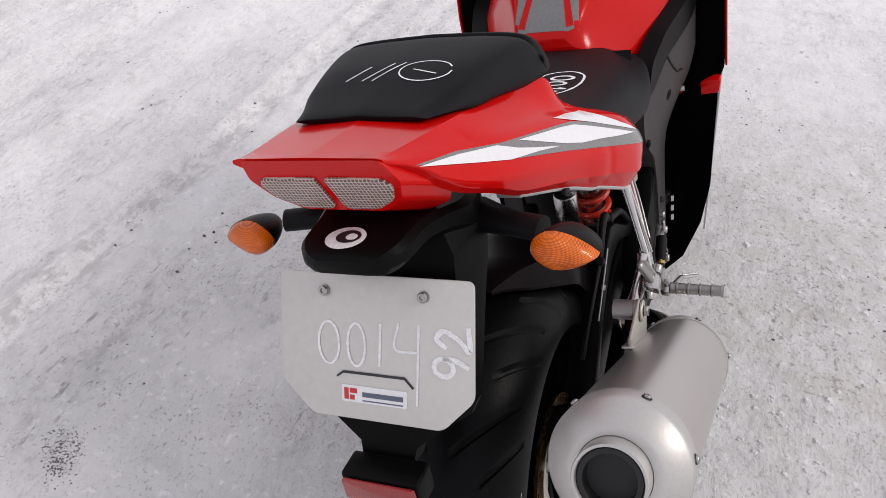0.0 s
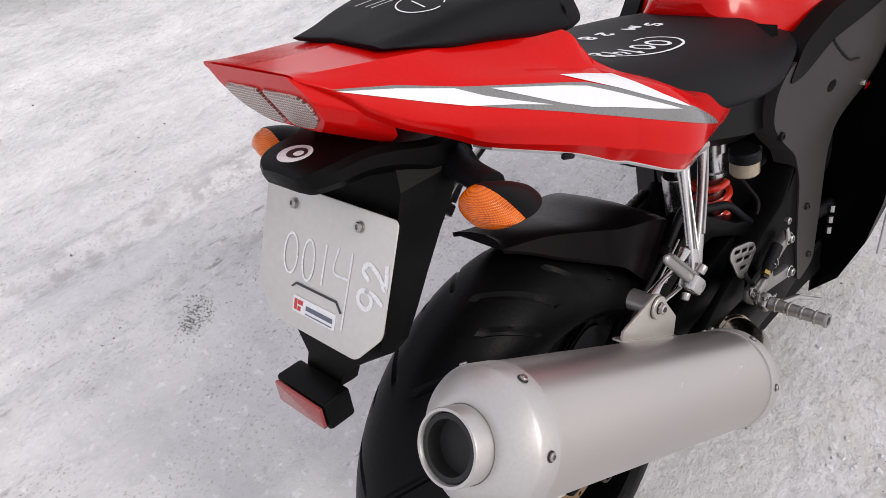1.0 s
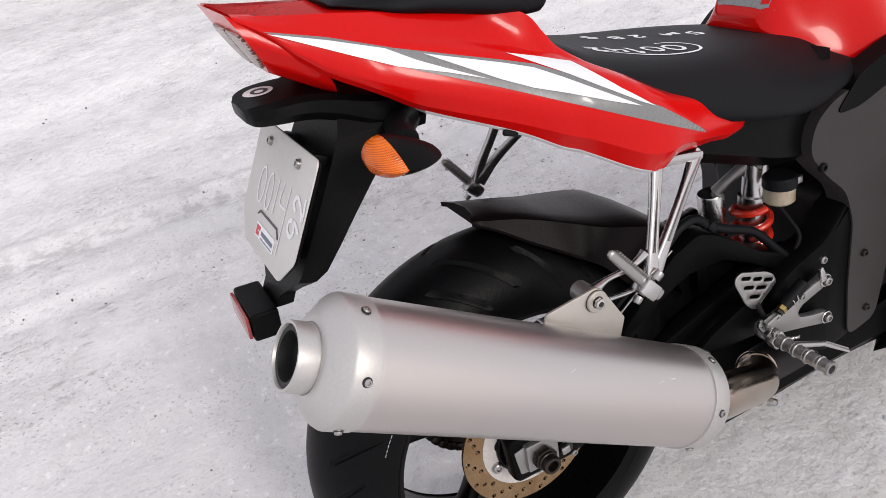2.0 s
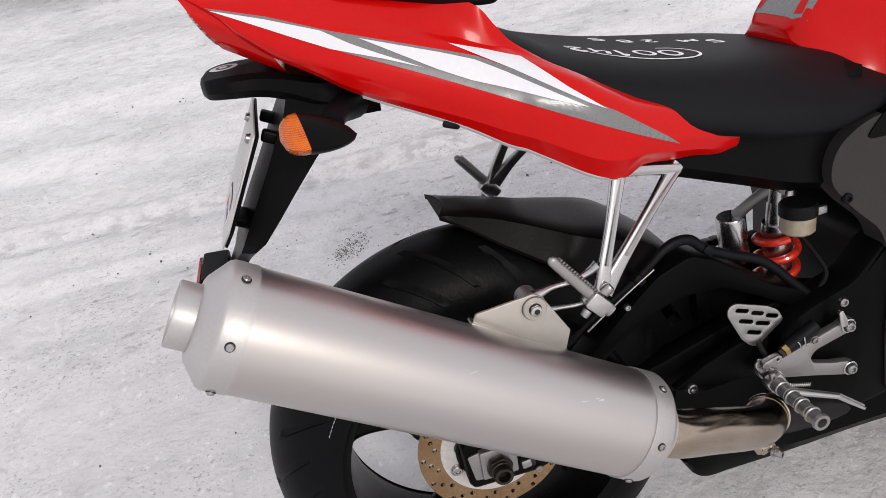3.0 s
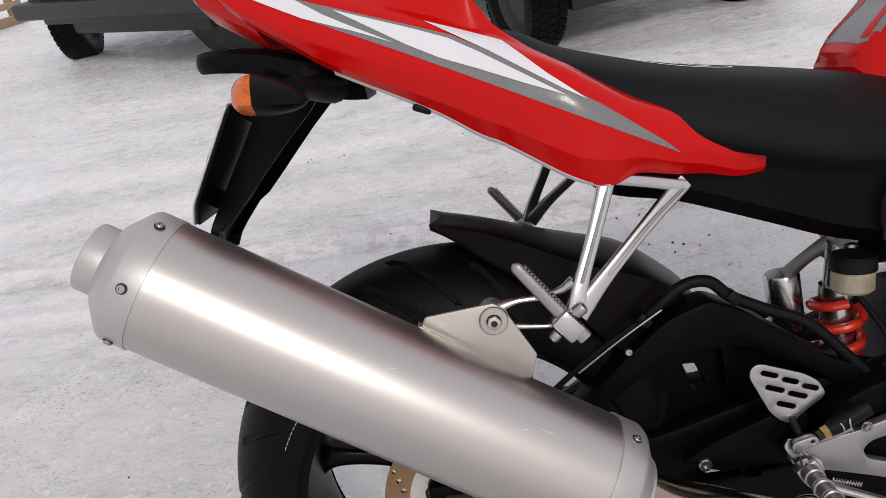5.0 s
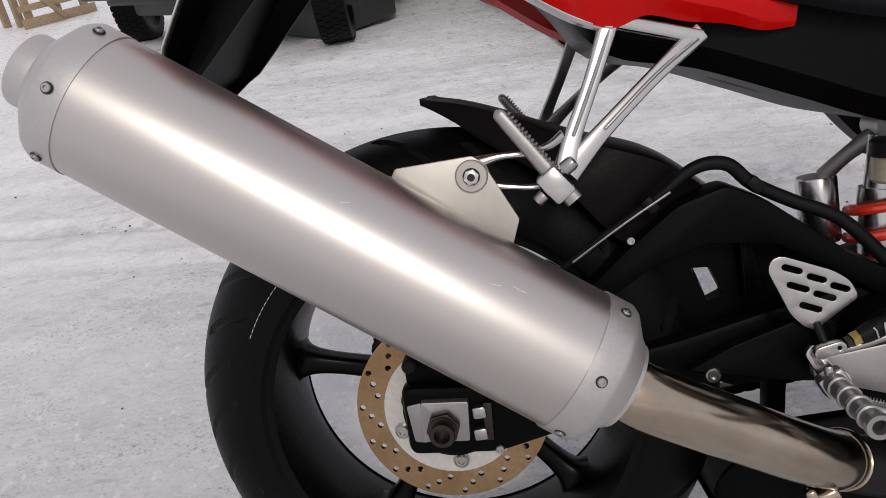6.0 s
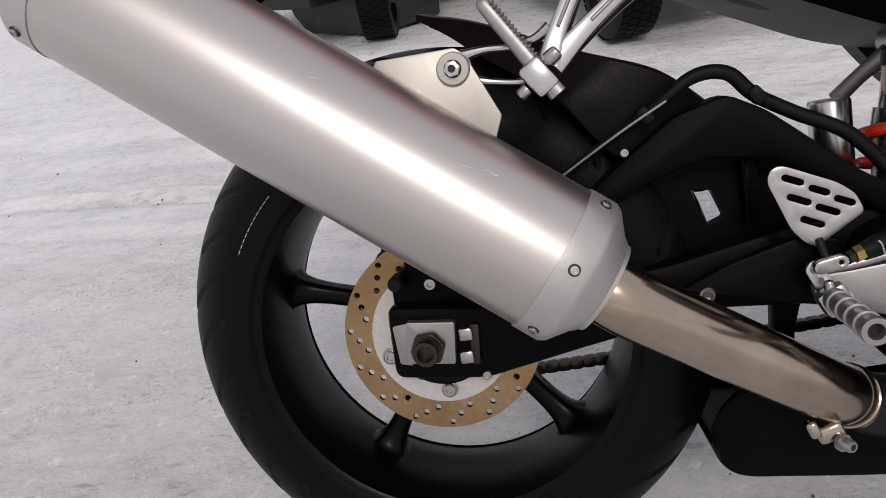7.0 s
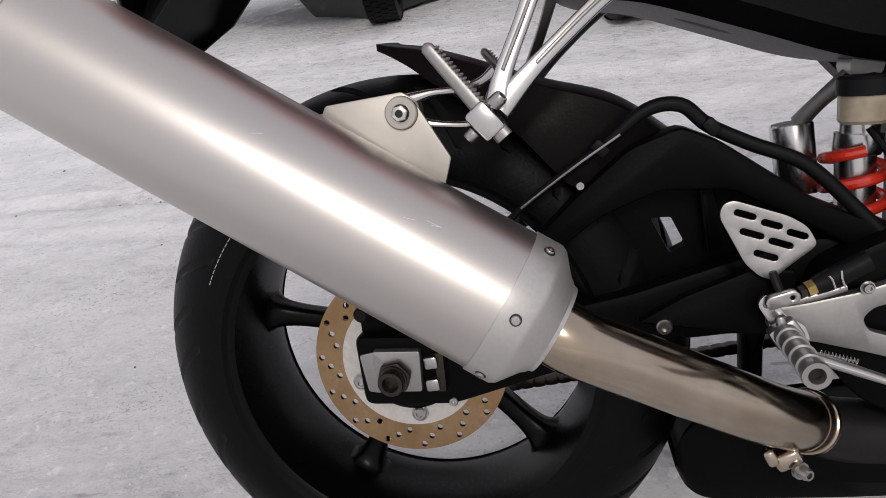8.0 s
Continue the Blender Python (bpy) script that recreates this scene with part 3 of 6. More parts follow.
part("nut", slab(rounded(ring2((0, 0), 0.0072, 6), 0.001), 0.006, side(0.2170) @ pose(0.070, 0.617, 0, 0, 0, 10), bevel=0.001), POLISHED, hang, "bright hexagon nut")
part("nut_recess", lathe([(0, 0.0), (0, 0.0034), (0.0005, 0.0033), (0.0005, 0.0)], (0.2230, 0.070, 0.617), (1, 0, 0), n=20), SHADE_AND_RUBBER, hang)
part("boss", lathe([(-0.030, 0.0), (-0.030, 0.013), (-0.004, 0.013), (-0.003, 0.0155), (0, 0.0155), (0, 0)], (0.2085, 0.070, 0.617), (1, 0, 0), n=32), CASTALU, hang)
part("flange", block((0.016, 0.130, 0.0035), pose(0.2090, 0.0475, 0.5855, -35.9, 0, 0), 0.0014), ALU, hang, "folded strip welded along the can")
part("weld", tube([(0.2128 + 0.0007 * math.sin(i * 2.4), -0.003 + 0.103 * i / 24, 0.6225 - 0.0745 * i / 24 + 0.0007 * math.cos(i * 2.4)) for i in range(25)], 0.0010, n=8, smooth=2), STEEL, hang, "thin golden weld bead")

# header pipe from the muffler to under the engine
PIPE = [AXIS_FRONT + MW * 0.030, AXIS_FRONT + MW * 0.065, (0.222, 0.270, 0.366), (0.187, 0.346, 0.315), (0.156, 0.386, 0.286), (0.128, 0.410, 0.268), (0.116, 0.424, 0.256)]
pipe = part("header_pipe", tube(PIPE, 0.0298, n=36, smooth=8), STEEL, bike, "heat-stained steel exhaust pipe")
cdir = (Vector(PIPE[5]) - Vector(PIPE[4])).normalized()
part("clamp", lathe([(-0.016, 0.0298), (-0.016, 0.0307), (-0.002, 0.0307), (-0.001, 0.0322), (0.0015, 0.0328), (0.004, 0.0322), (0.004, 0.0298)], PIPE[5], cdir, n=48), STEEL, pipe, "steel clamp with a raised lip")
part("clamp_lug", block((0.018, 0.026, 0.018), pose(0.160, 0.384, 0.247, 24, 0, 0), 0.005, 3), STEEL, pipe)
part("clamp_lug", block((0.013, 0.011, 0.018), pose(0.166, 0.368, 0.252, 24, 0, 0), 0.004, 3), STEEL, pipe)
bolt((0.170, 0.393, 0.239), (0.9, 0.45, 0), 0.0062, pipe, head=0.010, washer=0.0085)
part("collector_sleeve", tube([(0.117, 0.422, 0.257), (0.106, 0.47, 0.242), (0.10, 0.60, 0.225)], [0.0300, 0.0335, 0.034], n=28), FRAME, pipe, "dark collector sleeve")


# -- tail fairing --
TAIL = [
    (-0.203, [(0, 1.021), (0.068, 1.02), (0.0725, 1.0192), (0.0745, 1.0182), (0.0752, 1.0168), (0.075, 1.015), (0.065, 1.009)]),
    (-0.184, [(0, 1.0165), (0.072, 1.0135), (0.08, 1.009), (0.085, 1.005), (0.0895, 0.999), (0.089, 0.9965), (0.079, 0.9905)]),
    (-0.155, [(0, 1.01), (0.076, 1.006), (0.088, 0.997), (0.096, 0.988), (0.1015, 0.972), (0.0995, 0.967), (0.0895, 0.961)]),
    (-0.130, [(0, 1.005), (0.08, 1), (0.095, 0.986), (0.105, 0.974), (0.1115, 0.952), (0.108, 0.943), (0.098, 0.937)]),
    (-0.100, [(0, 1), (0.084, 0.993), (0.101, 0.976), (0.114, 0.963), (0.125, 0.934), (0.121, 0.922), (0.111, 0.916)]),
    (-0.085, [(0, 0.998), (0.086, 0.989), (0.105, 0.972), (0.118, 0.957), (0.131, 0.926), (0.127, 0.911), (0.117, 0.905)]),
    (-0.050, [(0.058, 0.99), (0.092, 0.979), (0.112, 0.96), (0.127, 0.945), (0.142, 0.91), (0.136, 0.886), (0.126, 0.879)]),
    (0.040, [(0.104, 0.962), (0.114, 0.945), (0.127, 0.925), (0.147, 0.908), (0.166, 0.871), (0.162, 0.840), (0.150, 0.828)]),
    (0.086, [(0.125, 0.943), (0.1302, 0.923), (0.1358, 0.9015), (0.1585, 0.8877), (0.1808, 0.8495), (0.1788, 0.8142), (0.1637, 0.7958)]),
    (0.106, [(0.13, 0.915), (0.134, 0.904), (0.1385, 0.894), (0.163, 0.88), (0.186, 0.843), (0.184, 0.804), (0.168, 0.785)]),
    (0.122, [(0.134, 0.893), (0.138, 0.889), (0.142, 0.885), (0.169, 0.871), (0.192, 0.836), (0.19, 0.795), (0.174, 0.774)]),
    (0.170, [(0.152, 0.853), (0.157, 0.855), (0.162, 0.856), (0.187, 0.846), (0.204, 0.815), (0.203, 0.766), (0.187, 0.741)]),
    (0.205, [(0.157, 0.827), (0.161, 0.829), (0.165, 0.831), (0.189, 0.823), (0.205, 0.793), (0.203, 0.755), (0.185, 0.727)]),
    (0.235, [(0.156, 0.807), (0.1595, 0.809), (0.163, 0.811), (0.186, 0.803), (0.199, 0.777), (0.196, 0.752), (0.18, 0.734)]),
    (0.270, [(0.153, 0.790), (0.1565, 0.792), (0.16, 0.794), (0.177, 0.787), (0.188, 0.761), (0.184, 0.740), (0.168, 0.725)]),
    (0.305, [(0.150, 0.774), (0.153, 0.776), (0.156, 0.777), (0.169, 0.770), (0.178, 0.749), (0.173, 0.730), (0.161, 0.719)]),
    (0.340, [(0.146, 0.759), (0.149, 0.760), (0.151, 0.761), (0.160, 0.755), (0.167, 0.735), (0.161, 0.717), (0.153, 0.709)]),
    (0.369, [(0.142, 0.742), (0.145, 0.7425), (0.148, 0.743), (0.153, 0.739), (0.157, 0.726), (0.153, 0.714), (0.148, 0.709)]),
]


def tail_half(sign):
    rows = lofted([[(x, y, z) for x, z in sec] for y, sec in TAIL], along=6, across=5, sharp_at=(1, 2, 5))
    rings = []
    for r in rows:
        rake = max(0.0, (-0.16 - r[0].y) / 0.043)
        r = [Vector((p.x, p.y + rake * 0.45 * max(0.0, 1.012 - p.z), p.z)) for p in r]
        a, b = r[-1], r[0]
        inner = [Vector((max(a.x - 0.022, 0.0), a.y, a.z + 0.008)), Vector((max(b.x - 0.014, 0.0), b.y, b.z - 0.010))]
        rings.append([Vector((sign * p.x, p.y, p.z)) for p in [*r, *inner]])
    bm = bmesh.new()
    rings_mesh(bm, rings)
    return done(bm)


tail = part("tail_fairing", tail_half(1), RED, bike, "glossy red tail fairing with white and grey stripes", sharp=26)
part("left_panel", tail_half(-1), RED, tail, sharp=26)


part("latch", block((0.006, 0.020, 0.0075), pose(0.1485, 0.033, 0.8285, -24, 0, 0), 0.003), RUBBER, tail, "small black seat latch")
# pale underside trim along both lower edges
for sgn in (1,):
    bm = bmesh.new()
    cols = [spline([(sgn * (x[6][0] + dx), y, x[6][1] + dz) for y, x in TAIL if -0.06 < y < 0.21], 5) for dx, dz in ((0.001, 0.0), (-0.001, -0.0030), (-0.026, -0.0035), (-0.026, 0.003), (0.001, 0.004))]
    rings_mesh(bm, [list(r) for r in zip(*cols)])
    part("under_trim", done(bm), SILVER, tail, "pale grey underside trim")


def on_surface(ob, outline, toward, mat, name, parent, lift=0.0008, step=0.006, label=""):
    """A thin film laid on ob: outline in the plane across `toward`, dropped on to the surface."""
    tree = BVHTree.FromObject(ob, bpy.context.evaluated_depsgraph_get())
    d = Vector(toward).normalized()
    flat = bmesh.new()
    vs = [flat.verts.new(p) for p in outline]
    flat.faces.new(vs)
    bmesh.ops.triangulate(flat, faces=flat.faces[:])
    for _ in range(6):
        longer = [e for e in flat.edges if e.calc_length() > step]
        if not longer:
            break
        bmesh.ops.subdivide_edges(flat, edges=longer, cuts=1)
        bmesh.ops.triangulate(flat, faces=flat.faces[:])
    for v in list(flat.verts):
        hit, normal, _, _ = tree.ray_cast(v.co - d * 0.6, d)
        if hit is None:
            flat.verts.remove(v)
        else:
            v.co = hit - d * lift
    return part(name, flat, mat, parent, label)


bpy.context.view_layer.update()


# -- stripes on the tail --
def stripe(pts, mat, label, lift):
    for sgn, host in ((1, tail), (-1, tail.children[0])):
        on_surface(host, [(sgn * 0.5, y, z) for y, z in pts], (-sgn, 0, 0), mat, "stripe", host, lift, label=label)


stripe([(-0.181, 0.999), (-0.124, 0.978), (-0.067, 0.952), (0.042, 0.908), (0.073, 0.895), (0.106, 0.875), (0.136, 0.853), (0.200, 0.811), (0.262, 0.762), (0.277, 0.748), (0.178, 0.803), (0.123, 0.833), (0.025, 0.886), (-0.056, 0.928)], GREY_DECAL, "grey stripe", 0.0006)
stripe([(-0.178, 0.996), (-0.126, 0.976), (-0.075, 0.954), (-0.050, 0.936), (-0.026, 0.9215), (0.017, 0.897), (-0.022, 0.915), (-0.070, 0.935), (-0.108, 0.956)], WHITE_DECAL, "white stripe", 0.0012)
stripe([(-0.040, 0.939), (0.040, 0.906), (0.070, 0.8925), (0.097, 0.875), (0.171, 0.823), (0.134, 0.840), (0.093, 0.860), (0.060, 0.875), (0.029, 0.893), (-0.007, 0.917)], WHITE_DECAL, "white stripe", 0.0012)
stripe([(0.049, 0.913), (0.083, 0.899), (0.1215, 0.882), (0.156, 0.846), (0.190, 0.816), (0.170, 0.8285), (0.136, 0.853), (0.106, 0.875), (0.0745, 0.896)], WHITE_DECAL, "white stripe", 0.0012)

# -- rear lamp under the lip --
def lamp_lens_material():
    """Clear prismatic lens over a pale reflector: fine crossed ribs, with a red cast."""
    m = bpy.data.materials.new("prismatic_lamp_lens")
    m.use_nodes = True
    n, k = m.node_tree.nodes, m.node_tree.links
    b = n["Principled BSDF"]
    at = n.new("ShaderNodeTexCoord")
    cross = n.new("ShaderNodeMath")
    cross.operation = "MAXIMUM"
    for slot_no, way in ((0, "X"), (1, "Z")):
        w = n.new("ShaderNodeTexWave")
        w.wave_type, w.bands_direction = "BANDS", way
        w.inputs["Scale"].default_value, w.inputs["Distortion"].default_value = 84.0, 2.2
        w.inputs["Detail"].default_value = 2
        k.new(at.outputs["Object"], w.inputs[0])
        k.new(w.outputs["Fac"], cross.inputs[slot_no])
    r = n.new("ShaderNodeValToRGB")
    r.color_ramp.elements[0].color, r.color_ramp.elements[1].color = (0.15, 0.085, 0.075, 1), (0.64, 0.54, 0.49, 1)
    r.color_ramp.elements[0].position, r.color_ramp.elements[1].position = 0.70, 0.99
    k.new(cross.outputs[0], r.inputs[0])
    k.new(r.outputs[0], b.inputs["Base Color"])
    bp = n.new("ShaderNodeBump")
    bp.inputs["Strength"].default_value, bp.inputs["Distance"].default_value = 0.5, 0.002
    k.new(cross.outputs[0], bp.inputs["Height"])
    k.new(bp.outputs[0], b.inputs["Normal"])
    b.inputs["Roughness"].default_value = 0.3
    b.inputs["Coat Weight"].default_value = 0.15
    return m


LAMPLENS = lamp_lens_material()
LAMP_FACE = plane((0.0, -0.1925, 0.985), (1, 0, 0), (0, -0.42, 1.0))
lamp_out = rounded([(-0.066, -0.016), (-0.042, -0.036), (0.042, -0.036), (0.066, -0.016), (0.076, 0.012), (0.068, 0.0420), (-0.068, 0.0420), (-0.076, 0.012)], 0.006)
bm = bmesh.new()
rings_mesh(bm, [[LAMP_FACE @ Vector((x * (1 + 3.2 * d), y, 0)) + Vector((0, d, -0.70 * d)) for x, y in lamp_out] for d in (0.0, 0.012, 0.030, 0.048, 0.062)])
lamp = part("tail_lamp", done(bm), RED, bike, "pale patterned twin tail lamp in red surround")
lamp.location = (0.006, 0.0, -0.002)
for sgn in (1, -1):
    pts = [(0.0045, 0.018), (0.060, 0.017), (0.0675, 0.006), (0.060, -0.014), (0.040, -0.029), (0.010, -0.031), (0.0045, -0.026)]
    pts = [(sgn * x, y) for x, y in pts]
    part("lens", slab(rounded(pts if sgn > 0 else pts[::-1], 0.005), 0.004, LAMP_FACE @ pose(0, 0, -0.001), bevel=0.0015), LAMPLENS, lamp, "pale prismatic lamp lens")

# -- pillion seat --
def seat_rings(stations, prof):
    rings = []
    for row in stations:
        rings.append([Vector(p) for p in prof(*row)])
    return [list(r) for r in zip(*[spline(list(c), 5) for c in zip(*rings)])]


def pillion_prof(y, w, zb, zt):
    half = [(w - 0.008, zb - 0.001), (w, zb + 0.14 * (zt - zb)), (w - 0.004, zb + 0.48 * (zt - zb)), (w - 0.014, zt - 0.20 * (zt - zb)), (w - 0.032, zt - 0.06 * (zt - zb)), (w * 0.45, zt), (0.0, zt + 0.002)]
    fine = spline([(x, y, z) for x, z in half], 4)
    return [*fine, *[Vector((-p.x, p.y, p.z)) for p in fine[-2::-1]]]


bm = bmesh.new()
rings_mesh(bm, seat_rings([(-0.1045, 0.069, 1.0005, 1.0035), (-0.102, 0.072, 0.9985, 1.0045), (-0.092, 0.0755, 0.995, 1.0055), (-0.068, 0.086, 0.986, 1.006), (-0.047, 0.0965, 0.978, 1.007), (-0.03, 0.101, 0.973, 1.008), (0.0, 0.108, 0.966, 1.008), (0.05, 0.121, 0.951, 1.003), (0.084, 0.1275, 0.942, 0.997), (0.092, 0.128, 0.940, 0.990), (0.098, 0.1285, 0.939, 0.995), (0.112, 0.127, 0.938, 0.987), (0.121, 0.120, 0.941, 0.970)], pillion_prof))
pillion = part("pillion_seat", done(bm), VINYL, bike, "black vinyl pillion pad with chalk mark", sharp=40)

bead = [(0.1275 * math.cos(a) if abs(math.cos(a)) < 0.9 else math.copysign(0.126, math.cos(a)), 0.0915, 0.944 + 0.0485 * min(1.0, 1.15 * math.sin(a))) for a in [math.pi * i / 24 for i in range(25)]]
part("piping", tube(bead, 0.0022, n=8, smooth=2), RUBBER, pillion, "raised black piping")

# -- rider's seat --
def rider_prof(y, w, zc, wl, zl):
    half = [(wl - 0.01, zl - 0.006), (wl, zl + 0.006), (wl - 0.006, zl + 0.4 * (zc - zl)), (w + 0.012, zc - 0.016), (w * 0.75, zc - 0.002), (0.0, zc)]
    fine = spline([(x, y, z) for x, z in half], 4)
    return [*fine, *[Vector((-p.x, p.y, p.z)) for p in fine[-2::-1]]]


bm = bmesh.new()
rings_mesh(bm, seat_rings([(0.106, 0.095, 0.880, 0.115, 0.855), (0.122, 0.105, 0.893, 0.128, 0.860), (0.145, 0.118, 0.888, 0.142, 0.845), (0.19, 0.130, 0.864, 0.162, 0.812), (0.28, 0.138, 0.834, 0.176, 0.764), (0.36, 0.138, 0.815, 0.180, 0.735), (0.43, 0.128, 0.801, 0.178, 0.714), (0.49, 0.112, 0.788, 0.172, 0.704), (0.55, 0.098, 0.772, 0.160, 0.706), (0.61, 0.080, 0.755, 0.142, 0.700), (0.66, 0.06, 0.745, 0.120, 0.700)], rider_prof))
rider = part("rider_seat", done(bm), VINYL, bike, "black vinyl rider seat with chalked numbers", sharp=40)

# -- tank --
def tank_prof(y, w, zt, zl, wt):
    h = zt - zl
    half = [(w * 0.97, zl - 0.012), (w, zl), (w * 0.97, zl + 0.10 * h), (wt + 0.55 * (w - wt), zl + 0.34 * h), (wt + 0.12 * (w - wt), zl + 0.66 * h), (wt * 0.93, zt - 0.10 * h), (wt * 0.62, zt - 0.01 * h), (0.0, zt)]
    fine = spline([(x, y, z) for x, z in half], 4)
    return [*fine, *[Vector((-p.x, p.y, p.z)) for p in fine[-2::-1]]]


bm = bmesh.new()
rings_mesh(bm, seat_rings([(0.515, 0.048, 0.802, 0.786, 0.036), (0.524, 0.072, 0.812, 0.772, 0.048), (0.540, 0.090, 0.828, 0.756, 0.058), (0.568, 0.110, 0.852, 0.735, 0.068), (0.605, 0.130, 0.890, 0.718, 0.082), (0.66, 0.165, 0.930, 0.715, 0.100), (0.74, 0.195, 0.960, 0.720, 0.125), (0.84, 0.198, 0.972, 0.730, 0.138), (0.94, 0.170, 0.955, 0.765, 0.120), (0.98, 0.130, 0.930, 0.790, 0.090)], tank_prof))
tank = part("fuel_tank", done(bm), RED, bike, "glossy red fuel tank with grey centre stripe", sharp=50)

# -- strokes of marker paint --
def strokes(name, host, lines, toward, width, lift=0.0007, label="", mat=CHALK):
    """Hand-drawn strokes laid on a part: each line a list of places, dropped along `toward`."""
    tree = BVHTree.FromObject(host, bpy.context.evaluated_depsgraph_get())
    d = Vector(toward).normalized()
    rnd = random.Random(len(lines) * 7 + 3)
    for line in lines:
        bm = bmesh.new()
        path = spline(line, 7) if len(line) > 2 else [Vector(line[0]).lerp(Vector(line[1]), i / 8) for i in range(9)]
        last = None
        for i, p in enumerate(path):
            t = (path[min(i + 1, len(path) - 1)] - path[max(i - 1, 0)]).normalized()
            s = d.cross(t).normalized() * width * (0.4 + 0.2 * rnd.random())
            pair = []
            for q in (p + s, p - s):
                hit = tree.ray_cast(q - d * 0.5, d)[0]
                pair.append(hit - d * lift if hit else None)
            if None in pair:
                last = None
                continue
            vs = [bm.verts.new(q) for q in pair]
            if last:
                bm.faces.new((last[0], last[1], vs[1], vs[0]))
            last = vs
        part(name, bm, mat, host, label)


def oval(c, a, b, start=0.0, sweep=6.4, n=16):
    return [(c[0] + a * math.cos(start + sweep * i / n), c[1] + b * math.sin(start + sweep * i / n)) for i in range(n + 1)]


bpy.context.view_layer.update()


def seat_mark(at_y, at_x, lines, size=0.017):
    """A sign written from the bike's left: its right is backwards, its top towards the right side."""
    return [[(at_x + b * size, at_y - a * size, 1.2) for a, b in line] for line in lines]


ZERO = [oval((0, 0), 0.55, 0.75)]
ONE = [[(-0.25, 0.5), (0.1, 0.9), (0.0, -0.8)]]
TWO = [[(-0.5, 0.5), (-0.1, 0.9), (0.4, 0.5), (0.0, -0.2), (-0.5, -0.75), (0.55, -0.7)]]
FOUR = [[(-0.3, 0.8), (-0.5, -0.1), (0.4, -0.1)], [(0.35, 0.6), (0.25, -0.9)]]
FIVE = [[(0.6, 0.75), (-0.35, 0.8), (-0.4, 0.15), (0.3, 0.1), (0.4, -0.5), (-0.5, -0.8)]]
EM = [[(-0.8, -0.7), (-0.55, 0.7), (0.0, -0.2), (0.55, 0.7), (0.8, -0.7)]]
EIGHT = [oval((0, 0.4), 0.38, 0.38), oval((0, -0.38), 0.45, 0.42)]
for where_y, where_x, sign, size in ((0.331, 0.076, ZERO, 0.021), (0.299, 0.073, ZERO, 0.020), (0.267, 0.075, ONE, 0.021), (0.241, 0.074, FOUR, 0.020), (0.214, 0.071, TWO, 0.018),
                                     (0.433, 0.004, FIVE, 0.015), (0.403, -0.012, EM, 0.014), (0.354, -0.024, TWO, 0.014), (0.322, -0.029, EIGHT, 0.015), (0.290, -0.050, FIVE, 0.015)):
    strokes("chalk_stroke", rider, seat_mark(where_y, where_x, sign, size), (0, 0, -1), 0.0056, label="white marker stroke")
LOOP = [(0.040, 0.330), (0.044, 0.350), (0.060, 0.364), (0.084, 0.366), (0.102, 0.350), (0.108, 0.322), (0.107, 0.286), (0.100, 0.248), (0.086, 0.220), (0.064, 0.202)]
strokes("chalk_stroke", rider, [[(x, y, 1.2) for x, y in LOOP]], (0, 0, -1), 0.0036, label="white marker stroke")
strokes("chalk_stroke", pillion, [[(x, y, 1.3) for x, y in line] for line in (
    oval((0.040, -0.020), 0.028, 0.021, 0.4, 5.9), [(0.026, -0.018), (0.054, -0.027)], [(-0.012, -0.040), (0.012, -0.002)], [(-0.024, -0.038), (0.0, -0.004)], [(-0.044, -0.036), (-0.026, -0.008)])], (0, 0, -1), 0.0017, label="thin white marker stroke", mat=FAINT)

# grey stripe down the tank
on_surface(tank, [(-0.040, 0.524, 1.3), (-0.056, 0.534, 1.3), (-0.044, 0.68, 1.3), (0.044, 0.68, 1.3), (0.056, 0.534, 1.3), (0.040, 0.524, 1.3)], (0, 0, -1), GREY_DECAL, "stripe", tank, 0.0008, 0.010, "grey centre stripe")
for sgn in (1, -1):
    on_surface(tank, [(sgn * a, b, 1.3) for a, b in ((0.036, 0.528), (0.048, 0.532), (0.031, 0.590), (0.024, 0.620), (0.022, 0.590))], (0, 0, -1), RED, "stripe", tank, 0.0014, 0.010, "red flame stroke")

# -- plate, mudguard and lamps behind --
PLATE_FRAME = plane((0.005, -0.1965, 0.822), (1, 0, 0), (0, 0.52, 0.85))
plate_out = rounded([(-0.110, 0.050), (0.108, 0.050), (0.108, -0.066), (0.074, -0.100), (-0.074, -0.100), (-0.110, -0.066)], 0.008)
number_plate = part("plate", slab(plate_out, 0.002, PLATE_FRAME, bevel=0.0006), NUMPLATE, bike, "blank dull grey plate with chalk scrawl")

for x in (-0.0555, 0.0555):
    at = PLATE_FRAME @ Vector((x, 0.032, 0.002))
    bolt(at, PLATE_FRAME.to_3x3() @ Vector((0, 0, 1)), 0.0052, number_plate, head=0.003, name="screw", washer=0.0062)
